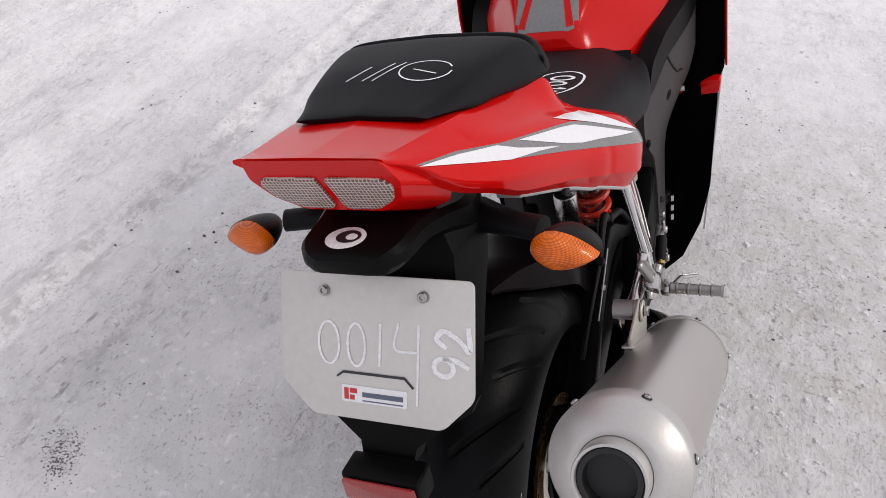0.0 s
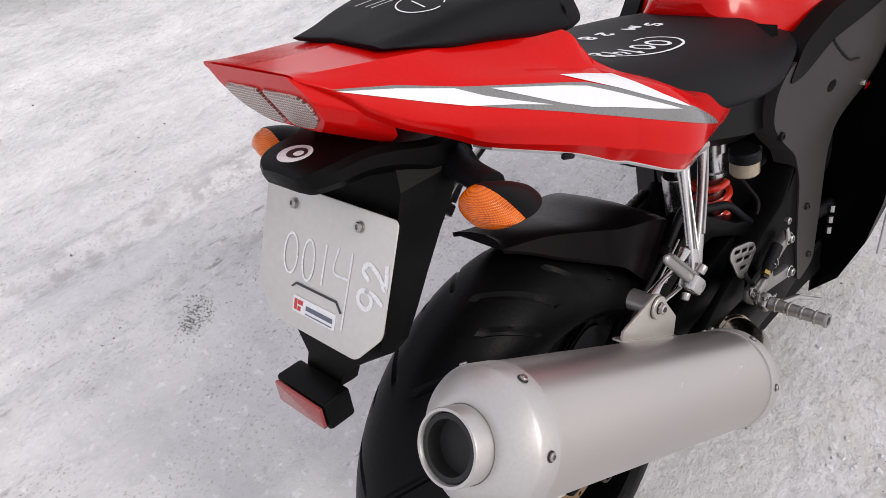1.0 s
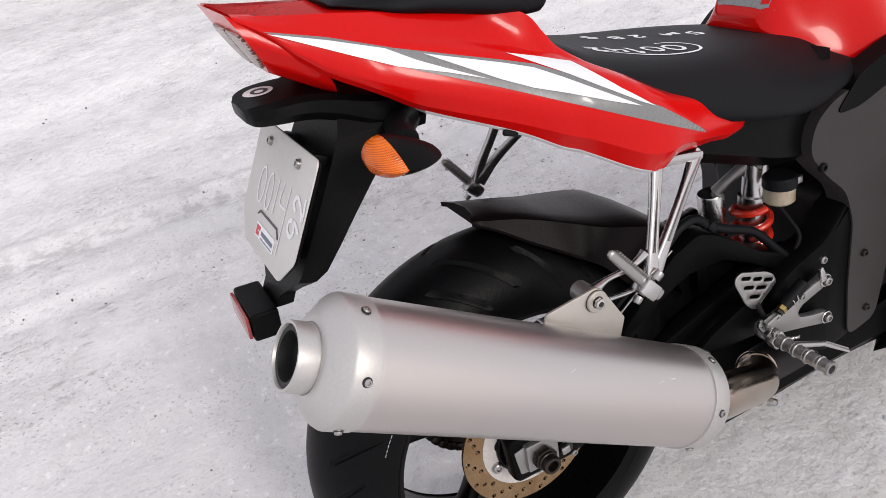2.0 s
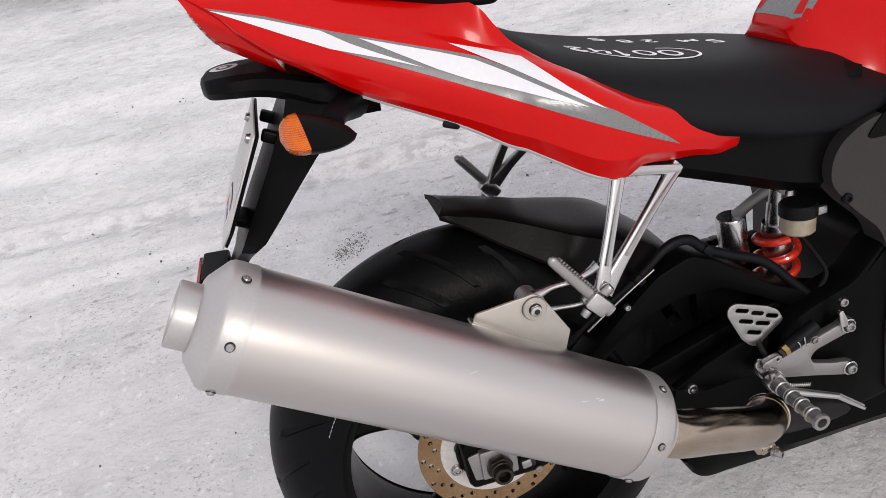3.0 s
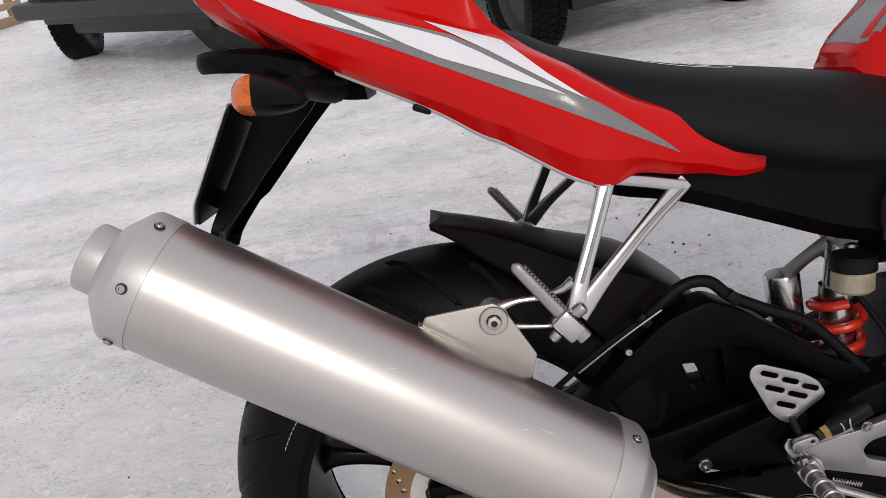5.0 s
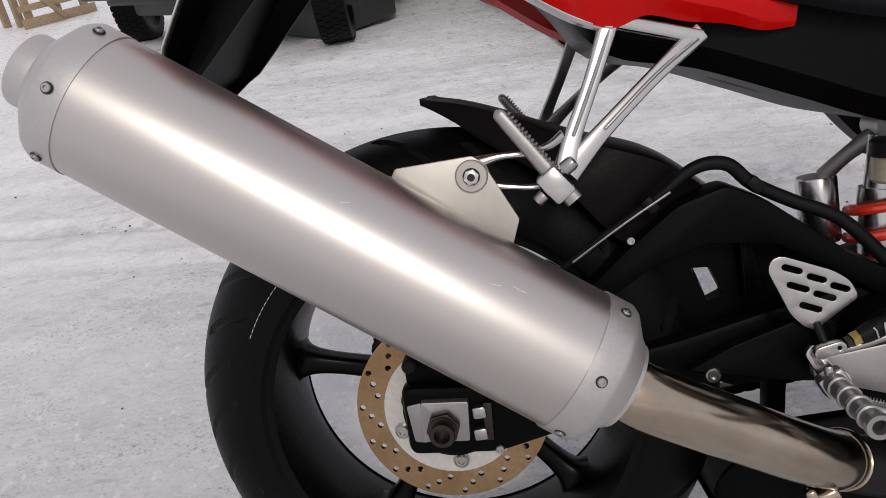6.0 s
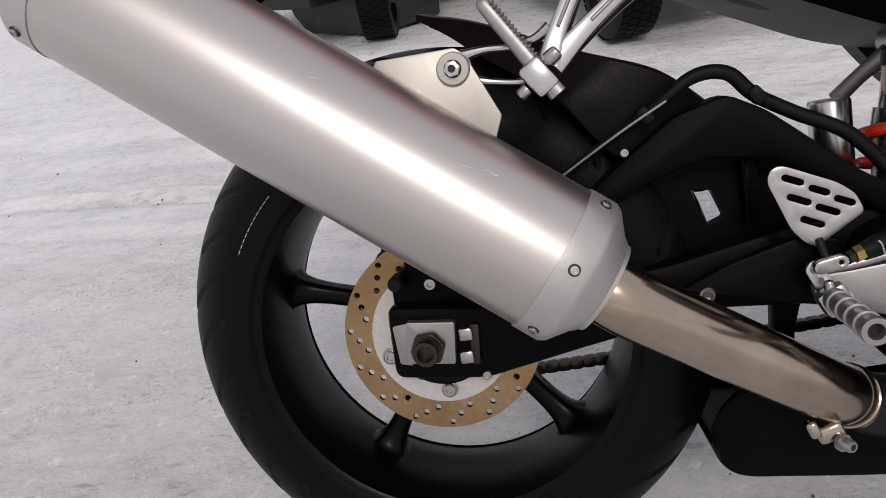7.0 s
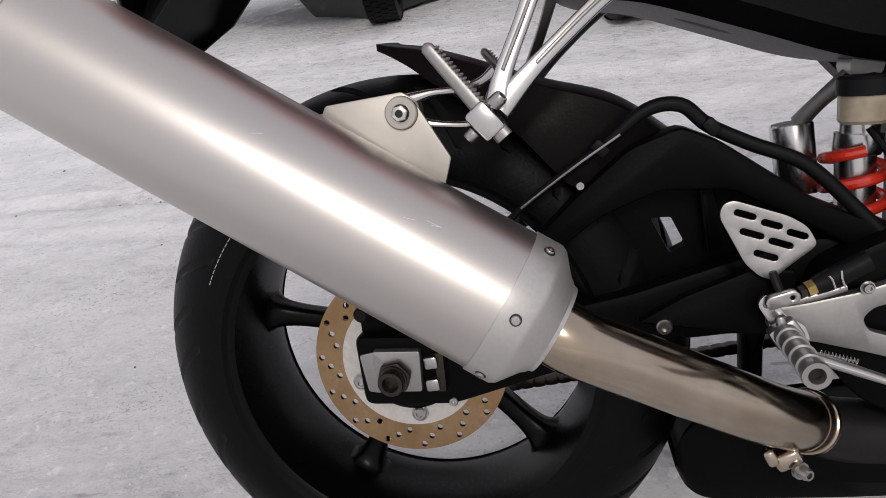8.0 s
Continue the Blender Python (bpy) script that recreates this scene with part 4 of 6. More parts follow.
# stamped slot and maker's label
bm = slab([(-0.044, -0.056), (-0.036, -0.0500), (0.034, -0.0500), (0.044, -0.0600), (0.0425, -0.0615), (0.0335, -0.0525), (-0.0355, -0.0525), (-0.043, -0.0575)], 0.0008, PLATE_FRAME @ pose(0, 0, 0.0022), bevel=0)
part("lip", bm, DARKINK, number_plate, "thin dark bent lip")
lab = part("label", slab(rounded([(-0.038, -0.082), (0.036, -0.082), (0.036, -0.0645), (-0.038, -0.0645)], 0.002), 0.0006, PLATE_FRAME @ pose(0, 0, 0.0022), bevel=0), WHITE_DECAL, number_plate, "small white printed label with red and blue marks")
for a, b, c, d, ink in ((-0.0350, -0.0795, -0.0300, -0.0675, REDINK), (-0.0285, -0.0795, -0.0230, -0.0745, REDINK), (-0.0285, -0.0725, -0.0200, -0.0675, REDINK),
                        (-0.014, -0.0755, 0.032, -0.0705, BLUEINK), (-0.014, -0.0800, 0.032, -0.0788, BLUEINK)):
    part("print", slab([(a, b), (c, b), (c, d), (a, d)], 0.0003, PLATE_FRAME @ pose(0, 0, 0.0029), bevel=0), ink, lab)
bpy.context.view_layer.update()
to_plate = PLATE_FRAME.to_3x3() @ Vector((0, 0, -1))


def plate_mark(line):
    return [PLATE_FRAME @ Vector((x, y, 0.05)) for x, y in line]


strokes("chalk_stroke", number_plate, [plate_mark(q) for q in (
    oval((-0.052, -0.022), 0.012, 0.022), oval((-0.020, -0.022), 0.010, 0.022), [(0.008, 0.002), (0.006, -0.042)], [(0.028, 0.004), (0.024, -0.022), (0.050, -0.024)], [(0.050, 0.004), (0.047, -0.078)])],
    to_plate, 0.0026, label="thin white marker stroke", mat=FAINT)
strokes("chalk_stroke", number_plate, [plate_mark(q) for q in (
    # two digits that read upwards along the plate's edge
    [(0.101 - 1.35 * v + 0.10 * u, -0.048 + 1.15 * u + 0.16 * v) for u, v in stroke] for stroke in (
        oval((0.008, 0.019), 0.0075, 0.0075), [(0.0155, 0.021), (0.0160, 0.010), (0.012, 0.0)], [(0.025, 0.018), (0.031, 0.026), (0.039, 0.021), (0.034, 0.009), (0.026, 0.0), (0.046, 0.003)]))],
    to_plate, 0.0052, label="thick white marker stroke", mat=CHALK)

# mudguard below the tail, with its long tongue and reflector
bm = bmesh.new()
rows = [(0.892, -0.132, -0.056, 0.072), (0.872, -0.142, -0.070, 0.084), (0.845, -0.160, -0.094, 0.088), (0.82, -0.176, -0.122, 0.090), (0.79, -0.196, -0.153, 0.092), (0.765, -0.213, -0.178, 0.094), (0.742, -0.228, -0.202, 0.095), (0.733, -0.234, -0.216, 0.090), (0.715, -0.246, -0.228, 0.056), (0.704, -0.252, -0.234, 0.038), (0.690, -0.262, -0.240, 0.034)]
# a trough, open towards the wheel
rings_mesh(bm, [[(-w, yf, z), (-w * 0.98, yf * 0.7 + yr * 0.3, z), (-w * 0.86, yr, z), (w * 0.86, yr, z), (w * 0.98, yf * 0.7 + yr * 0.3, z), (w, yf, z), (w - 0.004, yf, z), (w * 0.86 - 0.004, yr + 0.3 * (yf - yr), z), (0.004 - w * 0.86, yr + 0.3 * (yf - yr), z), (0.004 - w, yf, z)] for z, yr, yf, w in rows])
guard = part("mudguard", done(bm), PLASTIC, bike, "black plastic rear mudguard and plate holder", sharp=14)
guard.location = (0.008, 0.004, -0.004)
for x in (-0.052, 0.052):
    part("plate_stay", block((0.016, 0.030, 0.014), pose(x, -0.158, 0.848, -30, 0, 0), 0.003), PLASTIC, guard)
part("plate_stay", block((0.05, 0.026, 0.012), pose(0, -0.232, 0.752, -30, 0, 0), 0.003), PLASTIC, guard)
part("plate_backing", slab([(0.985 * x, 0.985 * y) for x, y in plate_out], 0.003, Matrix.Translation((-0.008, -0.004, 0.004)) @ PLATE_FRAME @ pose(0, 0, -0.0042), bevel=0.0008), PLASTIC, guard, "black plate backing")
REFL = plane((0.006, -0.298, 0.687), (1, 0, 0), (0, 0.12, 1.0))
part("reflector_housing", slab(rounded([(-0.044, -0.018), (0.044, -0.018), (0.044, 0.017), (-0.044, 0.017)], 0.004), 0.034, REFL @ pose(0, 0, -0.035), bevel=0.004), PLASTIC, guard)
part("reflector", slab(rounded([(-0.041, -0.014), (0.041, -0.014), (0.041, 0.013), (-0.041, 0.013)], 0.003), 0.004, REFL, bevel=0.001), REFLECT, guard, "dark red rectangular reflector")

# undertail ledge over the plate
def ledge_prof(y, w, zb, zt):
    half = [(w * 0.86, zb), (w, zb + 0.35 * (zt - zb)), (w * 0.97, zt - 0.006), (w * 0.86, zt), (0.0, zt + 0.002)]
    pts = [(x, y, z) for x, z in half]
    return [Vector(p) for p in [*pts, *[(-p[0], p[1], p[2]) for p in pts[-2::-1]]]]


bm = bmesh.new()
rings_mesh(bm, seat_rings([(-0.03, 0.066, 0.846, 0.884), (-0.06, 0.078, 0.852, 0.896), (-0.095, 0.082, 0.866, 0.906), (-0.125, 0.072, 0.884, 0.916), (-0.155, 0.062, 0.895, 0.923), (-0.190, 0.058, 0.901, 0.926), (-0.210, 0.046, 0.903, 0.925), (-0.218, 0.030, 0.907, 0.921)], ledge_prof))
ledge = part("undertail", done(bm), PLASTIC, bike, "black plastic undertail with round white sticker", sharp=30)
ledge.location = (0.008, 0.002, -0.003)
bpy.context.view_layer.update()
on_surface(ledge, [(-0.006 + 0.021 * math.cos(a), -0.190 + 0.017 * math.sin(a), 1.3) for a in [2 * math.pi * i / 28 for i in range(28)]], (0, 0, -1), CHALK, "sticker", ledge, 0.0006, 0.01, "round white sticker")
on_surface(ledge, [(-0.003 + 0.013 * math.cos(a), -0.189 + 0.010 * math.sin(a), 1.3) for a in [2 * math.pi * i / 24 for i in range(24)]], (0, 0, -1), DARKINK, "sticker_mark", ledge, 0.0010, 0.01)
on_surface(ledge, [(0.001 + 0.006 * math.cos(a), -0.190 + 0.005 * math.sin(a), 1.3) for a in [2 * math.pi * i / 18 for i in range(18)]], (0, 0, -1), CHALK, "sticker_mark", ledge, 0.0014, 0.01)

# indicators on short stalks: leaf-shaped lens, pointed outwards
def leaf(t):
    """Half height of the leaf at t from its inner (0) to its outer end (1)."""
    return 0.0215 * min(1.0, (max(0.0, t) / 0.30) ** 0.5) * (1 - max(0.0, (t - 0.30) / 0.70) ** 2.2)


def leaf_ring(c, sgn, size, y, tilt):
    half = [0.0, 0.03, 0.08, 0.16, 0.26, 0.38, 0.5, 0.62, 0.74, 0.85, 0.93, 0.975, 1.0]
    pts = [(t, leaf(t)) for t in half] + [(t, -0.92 * leaf(t)) for t in half[-2:0:-1]]
    return [c + Vector((sgn * ((t - 0.42) * 0.066 * size), y + tilt * (t - 0.42) * size, h * size + (-0.012 if sgn > 0 else 0.006) * (t - 0.42) * size)) for t, h in pts]


for sgn in (1, -1):
    c = Vector((sgn * 0.174, -0.126, 0.879))
    bm = bmesh.new()
    rings_mesh(bm, [leaf_ring(c + Vector((sgn * 0.006 * t, 0, -0.012 * t)), sgn, 0.97 * (1 - t ** 1.6) ** 0.62 + 0.004, -0.004 + 0.052 * t, 0.008) for t in [i / 10 for i in range(11)]])
    ind = part("indicator", done(bm), PLASTIC, bike, "amber leaf-shaped turn indicator with black housing", sharp=40)
    ind.location = (0.009, 0.008, -0.009)
    bm = bmesh.new()
    rings_mesh(bm, [leaf_ring(c, sgn, 0.95 * math.sqrt(max(0.0, 1 - t ** 2.6)) + 0.003, -0.003 - 0.024 * t, 0.008) for t in [i / 9 for i in range(10)]])
    part("lens", done(bm), AMBER, ind, "ribbed amber lens")
    part("stalk", tube([(sgn * 0.070, -0.070, 0.872), (sgn * 0.110, -0.088, 0.876), (sgn * 0.150, -0.100, 0.878)], [0.022, 0.016, 0.015], n=14, flat=0.8), RUBBER, ind)

# a few scratches on the can
bpy.context.view_layer.update()
from_side = (-1, 0, -0.25)
strokes("scratch", muffler, [[(0.6, 0.080, 0.617), (0.6, 0.089, 0.614)], [(0.6, 0.097, 0.613), (0.6, 0.108, 0.606)], [(0.6, 0.100, 0.609), (0.6, 0.106, 0.607)], [(0.6, -0.03, 0.695), (0.6, -0.022, 0.694)]], from_side, 0.0004, 0.0002, "fine bright scratch", mat=FAINT)


# -- hugger over the rear tyre --
def hugger_rings():
    st = [(89.5, 0.346, 0.345, 0.342, 0.044, -0.016), (86.5, 0.344, 0.340, 0.333, 0.043, -0.012), (82.5, 0.341, 0.336, 0.321, 0.044, -0.007), (78, 0.337, 0.333, 0.308, 0.047, -0.003), (72, 0.333, 0.329, 0.297, 0.055, 0), (66, 0.331, 0.327, 0.290, 0.065, 0), (58, 0.336, 0.331, 0.284, 0.082, 0), (48, 0.356, 0.349, 0.272, 0.090, 0), (42, 0.365, 0.358, 0.272, 0.087, 0), (36, 0.372, 0.366, 0.29, 0.075, 0)]
    rows = []
    for i, (deg, rt, rc, rb, w, off) in enumerate(st):
        wide = min(1.0 + 0.30 * min(1.0, i / 3), 0.097 / w)
        half = [(w * wide, rb), (w * (1 + 0.5 * (wide - 1)), rb + 0.5 * (rc - rb)), (w, rc), (w * 0.93, rc + 0.35 * (rt - rc)), (w * 0.50, rc + 0.85 * (rt - rc)), (0, rt)]
        pts = []
        for x, r in half:
            # the end is notched between its two corners
            a = radians(deg - (2.4 * (1 - (min(x, w) / w) ** 2) if i == 0 else 0))
            pts.append(HUB + Vector((x, r * math.cos(a), r * math.sin(a))))
        rows.append([Vector((p.x + off, p.y, p.z)) for p in [*pts, *[Vector((2 * HUB.x - p.x, p.y, p.z)) for p in pts[-2::-1]]]])
    return [list(r) for r in zip(*[spline(list(c), 5) for c in zip(*rows)])]


rows = hugger_rings()
inner = [[p + (HUB + Vector((p.x * 0.9, 0, 0)) - p).normalized() * 0.004 for p in r] for r in rows]
bm = bmesh.new()
rings_mesh(bm, [[*a, *b[::-1]] for a, b in zip(rows, inner)])
part("hugger", done(bm), HUGGER, bike, "black plastic hugger fender over rear tyre", sharp=24)

# -- swingarm --
def arm_plate(name, out, x0, thick, mat, parent, holes=(), bevel=0.006, label=""):
    return part(name, slab(out, thick, side(x0), holes, bevel), mat, parent, label)


lower = [(-0.044, 0.362), (0.060, 0.360), (0.150, 0.378), (0.250, 0.398), (0.350, 0.428), (0.420, 0.445), (0.540, 0.45), (0.540, 0.35), (0.420, 0.352), (0.300, 0.350), (0.165, 0.312), (0.060, 0.280), (-0.040, 0.281)]
swing = arm_plate("swingarm", rounded(lower, 0.012), 0.078, 0.030, SWING, bike, bevel=0.008, label="satin black braced swingarm")
upper = [(0.085, 0.395), (0.150, 0.452), (0.200, 0.500), (0.252, 0.543), (0.300, 0.560), (0.335, 0.544), (0.375, 0.515), (0.42, 0.482), (0.47, 0.458), (0.540, 0.438), (0.540, 0.40), (0.46, 0.430), (0.400, 0.468), (0.345, 0.498), (0.281, 0.502), (0.225, 0.480), (0.175, 0.445), (0.120, 0.385)]
arm_plate("brace", rounded(upper, 0.008, 2), 0.074, 0.046, SWING, swing, bevel=0.0045, label="curved upper brace")
web = [(0.10, 0.37), (0.30, 0.54), (0.38, 0.495), (0.53, 0.42), (0.53, 0.36), (0.30, 0.36)]
arm_plate("web", rounded(web, 0.01), 0.052, 0.020, SWING, swing, holes=[rounded([(0.274, 0.466), (0.294, 0.466), (0.308, 0.436), (0.292, 0.428)], 0.003)], bevel=0)
arm_plate("web", rounded([(0.318, 0.50), (0.332, 0.50), (0.345, 0.44), (0.325, 0.43)], 0.004), 0.070, 0.022, SWING, swing, bevel=0.004)
left = [(-0.044, 0.362), (0.060, 0.360), (0.150, 0.372), (0.250, 0.372), (0.350, 0.370), (0.420, 0.410), (0.540, 0.45), (0.540, 0.34), (0.420, 0.335), (0.300, 0.320), (0.165, 0.300), (0.060, 0.280), (-0.040, 0.281)]
arm_plate("left_arm", rounded(left, 0.012), -0.108, 0.030, SWING, swing, bevel=0.008)
part("cross_tube", tube([(-0.10, 0.44, 0.405), (0.09, 0.44, 0.405)], 0.034, n=24, smooth=1), SWING, swing)
# slotted axle end with block, washer and nut
arm_plate("axle_plate", rounded([(-0.038, 0.342), (-0.018, 0.346), (-0.018, 0.298), (-0.032, 0.300)], 0.003), 0.1082, 0.003, CASTALU, swing, bevel=0.001, label="pale axle slot")
blk = part("axle_block", slab(rounded([(-0.024, -0.023), (0.027, -0.021), (0.026, 0.025), (-0.026, 0.023)], 0.003), 0.012, side(0.106) @ pose(0.003, 0.324, 0, 0, 0, -3), bevel=0.0015), CASTALU, swing, "bare alloy axle block with axle nut")
u6 = ring2((0, 0), 0.0190, 6)
part("axle_nut", slab(rounded(u6, 0.003), 0.012, side(0.1183) @ pose(0.002, 0.322, 0, 0, 0, 12), bevel=0.002), AXLE, blk, "rusty dark axle nut")
part("axle_end", lathe([(0, 0.0150), (0.004, 0.0150), (0.005, 0.0138), (0.013, 0.0138), (0.015, 0.0128), (0.015, 0.0088), (0.004, 0.0084), (0.004, 0)], (0.130, 0.002, 0.322), (1, 0, 0), n=32), AXLE, blk, "hollow dark axle end")
for dz in (0.012, -0.013):
    part("adjuster", block((0.012, 0.015, 0.014), pose(0.114, 0.041, 0.322 + dz, 6, 0, 0), 0.003), BOLT, swing, "bright adjuster nut")
part("adjuster_bar", block((0.008, 0.010, 0.044), pose(0.112, 0.050, 0.322), 0.002), AXLE, swing)
bolt((0.1075, 0.060, 0.286), (1, 0, 0), 0.005, swing, head=0.004)
# hose guides along the brace; the strip is the hose's highlight made solid
part("strip", tube([(0.123, 0.148, 0.494), (0.124, 0.200, 0.530), (0.124, 0.245, 0.558)], 0.0014, n=8), BOLT, swing, "thin bar standing in for the hose's silver highlight")
bolt((0.1205, 0.206, 0.512), (1, 0, 0), 0.0045, swing, head=0.004)

# -- rear caliper above the axle --
cal = part("brake_caliper", block((0.034, 0.060, 0.038), pose(0.088, 0.010, 0.412, -20, 0, 0), 0.008, 3), SWING, bike, "black rear brake caliper")
part("caliper_bracket", slab(rounded([(-0.038, 0.345), (-0.040, 0.385), (-0.014, 0.412), (0.050, 0.415), (0.060, 0.355)], 0.008), 0.010, side(0.080), bevel=0.003), SWING, cal)
part("pin", lathe([(0, 0.0), (0, 0.0085), (0.022, 0.0085), (0.025, 0.006), (0.025, 0)], (0.090, -0.030, 0.388), (1, 0, 0), n=24), RUBBER, cal, "rubber-capped pin")
bolt((0.094, 0.004, 0.384), (1, 0, 0), 0.007, cal, head=0.006)

# the arm hangs from its pivot: its axle end comes up to the hub
ARM_SET = Matrix.Translation((0.008, 0.004, 0.0)) @ Matrix.Translation((0, 0.54, 0.40)) @ Matrix.Rotation(radians(-2.1), 4, "X") @ Matrix.Translation((0, -0.54, -0.40))
for ob in (swing, cal):
    for one in (ob, *ob.children_recursive):
        one.data.transform(ARM_SET)

# -- chain and sprocket on the far side --
teeth = []
for i in range(90):
    a = 2 * math.pi * i / 90
    r = 0.113 if i % 2 else 0.107
    teeth.append((HUB.y + r * math.cos(a), HUB.z + r * math.sin(a)))
sprocket = part("sprocket", slab(teeth, 0.006, side(-0.075), [ring2((HUB.y, HUB.z), 0.055, 40)], bevel=0), AXLE, bike, "dark steel rear sprocket")
link = slab(slot((0, 0), 0.0225, 0.0140), 0.014, Matrix.Identity(4), bevel=0.0015)
link_ob = part("chain_link", link, AXLE, sprocket, "oily brown chain link")
link_me = link_ob.data
chain_at = []
for z0, z1, n in ((HUB.z - 0.112, 0.284, 30), (HUB.z + 0.112, 0.462, 30)):
    for i in range(n):
        t = i / n
        chain_at.append((HUB.y + 0.480 * t, z0 + (z1 - z0) * t - (0.003 * math.sin(math.pi * t) if z0 < HUB.z else 0), math.atan2(z1 - z0, 0.48)))
for i in range(20):
    a = math.pi / 2 + math.pi * (i + 0.5) / 20
    chain_at.append((HUB.y + 0.112 * math.cos(a), HUB.z + 0.112 * math.sin(a), a + math.pi / 2))
for i, (y, z, a) in enumerate(chain_at):
    ob = link_ob if i == 0 else new("chain_link", link_me)
    ob.parent = sprocket
    ob.matrix_local = side(-0.079) @ pose(y, z, 0, 0, 0, math.degrees(a))

# -- brake hose over the swingarm --
hose = part("brake_hose", tube([(0.112, 0.110, 0.470), (0.118, 0.175, 0.520), (0.122, 0.240, 0.560), (0.120, 0.280, 0.587), (0.118, 0.312, 0.588), (0.116, 0.336, 0.566), (0.116, 0.372, 0.545), (0.118, 0.420, 0.520), (0.120, 0.465, 0.470), (0.125, 0.490, 0.440)], [0.0036, 0.0036, 0.0048, 0.0066, 0.0070, 0.0070, 0.0070, 0.0070, 0.0070, 0.0070], n=14), RUBBER, bike, "black rubber brake hose")
for p in ((0.122, 0.236, 0.557), (0.117, 0.338, 0.565)):
    part("hose_clip", block((0.018, 0.013, 0.018), pose(*p, 40, 0, 0), 0.004), RUBBER, hose)
part("breather_hose", tube([(0.098, 0.480, 0.545), (0.110, 0.505, 0.500), (0.122, 0.512, 0.472), (0.128, 0.490, 0.450)], 0.0035, n=10), RUBBER, hose, "thin black hose")

# -- pillion footrest brackets, right and left --
def peg_bracket(sgn):
    def P(x, y, z):
        return (sgn * x, y, z)
    # the left bracket is the same metal; its backlit shade is put into the colour
    root = part("footrest_bracket", tube([P(0.212, 0.151, 0.610), P(0.208, 0.160, 0.638), P(0.192, 0.183, 0.686), P(0.174, 0.208, 0.744)], [0.0115, 0.0080, 0.0072, 0.0092], n=20, flat=0.7, hint=(sgn, 0, 0), square=0.5), POLISHED if sgn > 0 else BOLT, bike,
                "polished aluminium pillion footrest bracket" if sgn > 0 else "polished left pillion footrest bracket, greyed for its shade")
    m = POLISHED if sgn > 0 else BOLT
    part("rear_strut", tube([P(0.212, 0.153, 0.610), P(0.202, 0.188, 0.642), P(0.182, 0.238, 0.682), P(0.160, 0.283, 0.714)], [0.0115, 0.0076, 0.0070, 0.0092], n=20, flat=0.7, hint=(sgn, 0, 0), square=0.5), m, root)
    part("top_bar", tube([P(0.176, 0.210, 0.732), P(0.168, 0.244, 0.722), P(0.161, 0.283, 0.710)], 0.0080, n=16, flat=0.8, square=0.5), m, root)
    if sgn > 0:
        part("hanger_arm", tube([P(0.204, 0.154, 0.642), P(0.203, 0.140, 0.634), P(0.202, 0.120, 0.630), P(0.202, 0.096, 0.630), P(0.203, 0.074, 0.626)], [0.0075, 0.0052, 0.0044, 0.0044, 0.0085], n=12, flat=0.8), m, root)
        part("hanger_arm", tube([P(0.206, 0.148, 0.606), P(0.205, 0.128, 0.600), P(0.204, 0.100, 0.603), P(0.203, 0.076, 0.608)], [0.007, 0.0040, 0.0040, 0.008], n=12, flat=0.8), m, root)
    if sgn > 0:
        # the shade in each strut's channel, laid on as a darker thin bar
        for line in ([P(0.2155, 0.161, 0.642), P(0.1986, 0.183, 0.686), P(0.1806, 0.206, 0.735)], [P(0.2086, 0.189, 0.644), P(0.1884, 0.238, 0.683), P(0.1682, 0.280, 0.709)]):
            part("groove", tube(line, 0.0017, n=8), BOLT, root, "darker bar painting the shade of the strut's channel")
    knuckle = part("knuckle", block((0.022, 0.030, 0.022), pose(sgn * 0.216, 0.142, 0.602, -52, 0, 0), 0.004), m, root)
    bolt(P(0.222, 0.152, 0.616), (sgn * 0.2, 0.8, 0.6), 0.0065, root, head=0.009)
    bolt(P(0.214, 0.130, 0.592), (sgn * 0.1, -0.75, -0.6), 0.0055, root, head=0.007)
    # folded peg: a bar with a toothed rubber tread
    a, b = Vector(P(0.218, 0.150, 0.596)), Vector(P(0.211, 0.097, 0.671))
    d = (b - a).normalized()
    peg = part("footrest", tube([a - d * 0.012, a, a.lerp(b, 0.5), b - d * 0.010, b - d * 0.003, b], [0.0080, 0.0078, 0.0068, 0.0062, 0.0048, 0.0014], n=20, flat=0.7, hint=(sgn, 0, 0), square=0.75), CASTALU, root, "folded alloy pillion footrest with toothed edge")
    out = Vector((sgn * 0.25, d.z, -d.y)).normalized()
    for i in range(17):
        q = a.lerp(b, 0.14 + 0.047 * i) + out * 0.0070
        part("tooth", block((0.010, 0.0026, 0.0044), Matrix.Translation(q) @ basis_matrix(out, d), 0.0012, 1), CASTALU, peg)
    return root


def basis_matrix(out, d):
    x = Vector((1, 0, 0))
    return Matrix(((x.x, d.x, out.x, 0), (x.y, d.y, out.y, 0), (x.z, d.z, out.z, 0), (0, 0, 0, 1)))


peg_bracket(1)
peg_bracket(-1)

# -- heel guard with its six slots --
HEEL = [(0.333, 0.489), (0.336, 0.500), (0.346, 0.503), (0.392, 0.484), (0.407, 0.473), (0.415, 0.456), (0.384, 0.434), (0.376, 0.427), (0.366, 0.430), (0.353, 0.444)]
slots = [((0.355, 0.489), 0.020), ((0.377, 0.478), 0.019), ((0.398, 0.467), 0.019), ((0.360, 0.471), 0.022), ((0.384, 0.460), 0.022), ((0.371, 0.450), 0.022)]
heel_guard = part("heel_guard", slab(rounded(HEEL, 0.006), 0.003, side(0.163), [slot(c, l, 0.0060, radians(-22)) for c, l in slots], bevel=0.0006), FORGED, bike, "silver heel guard with six slots")
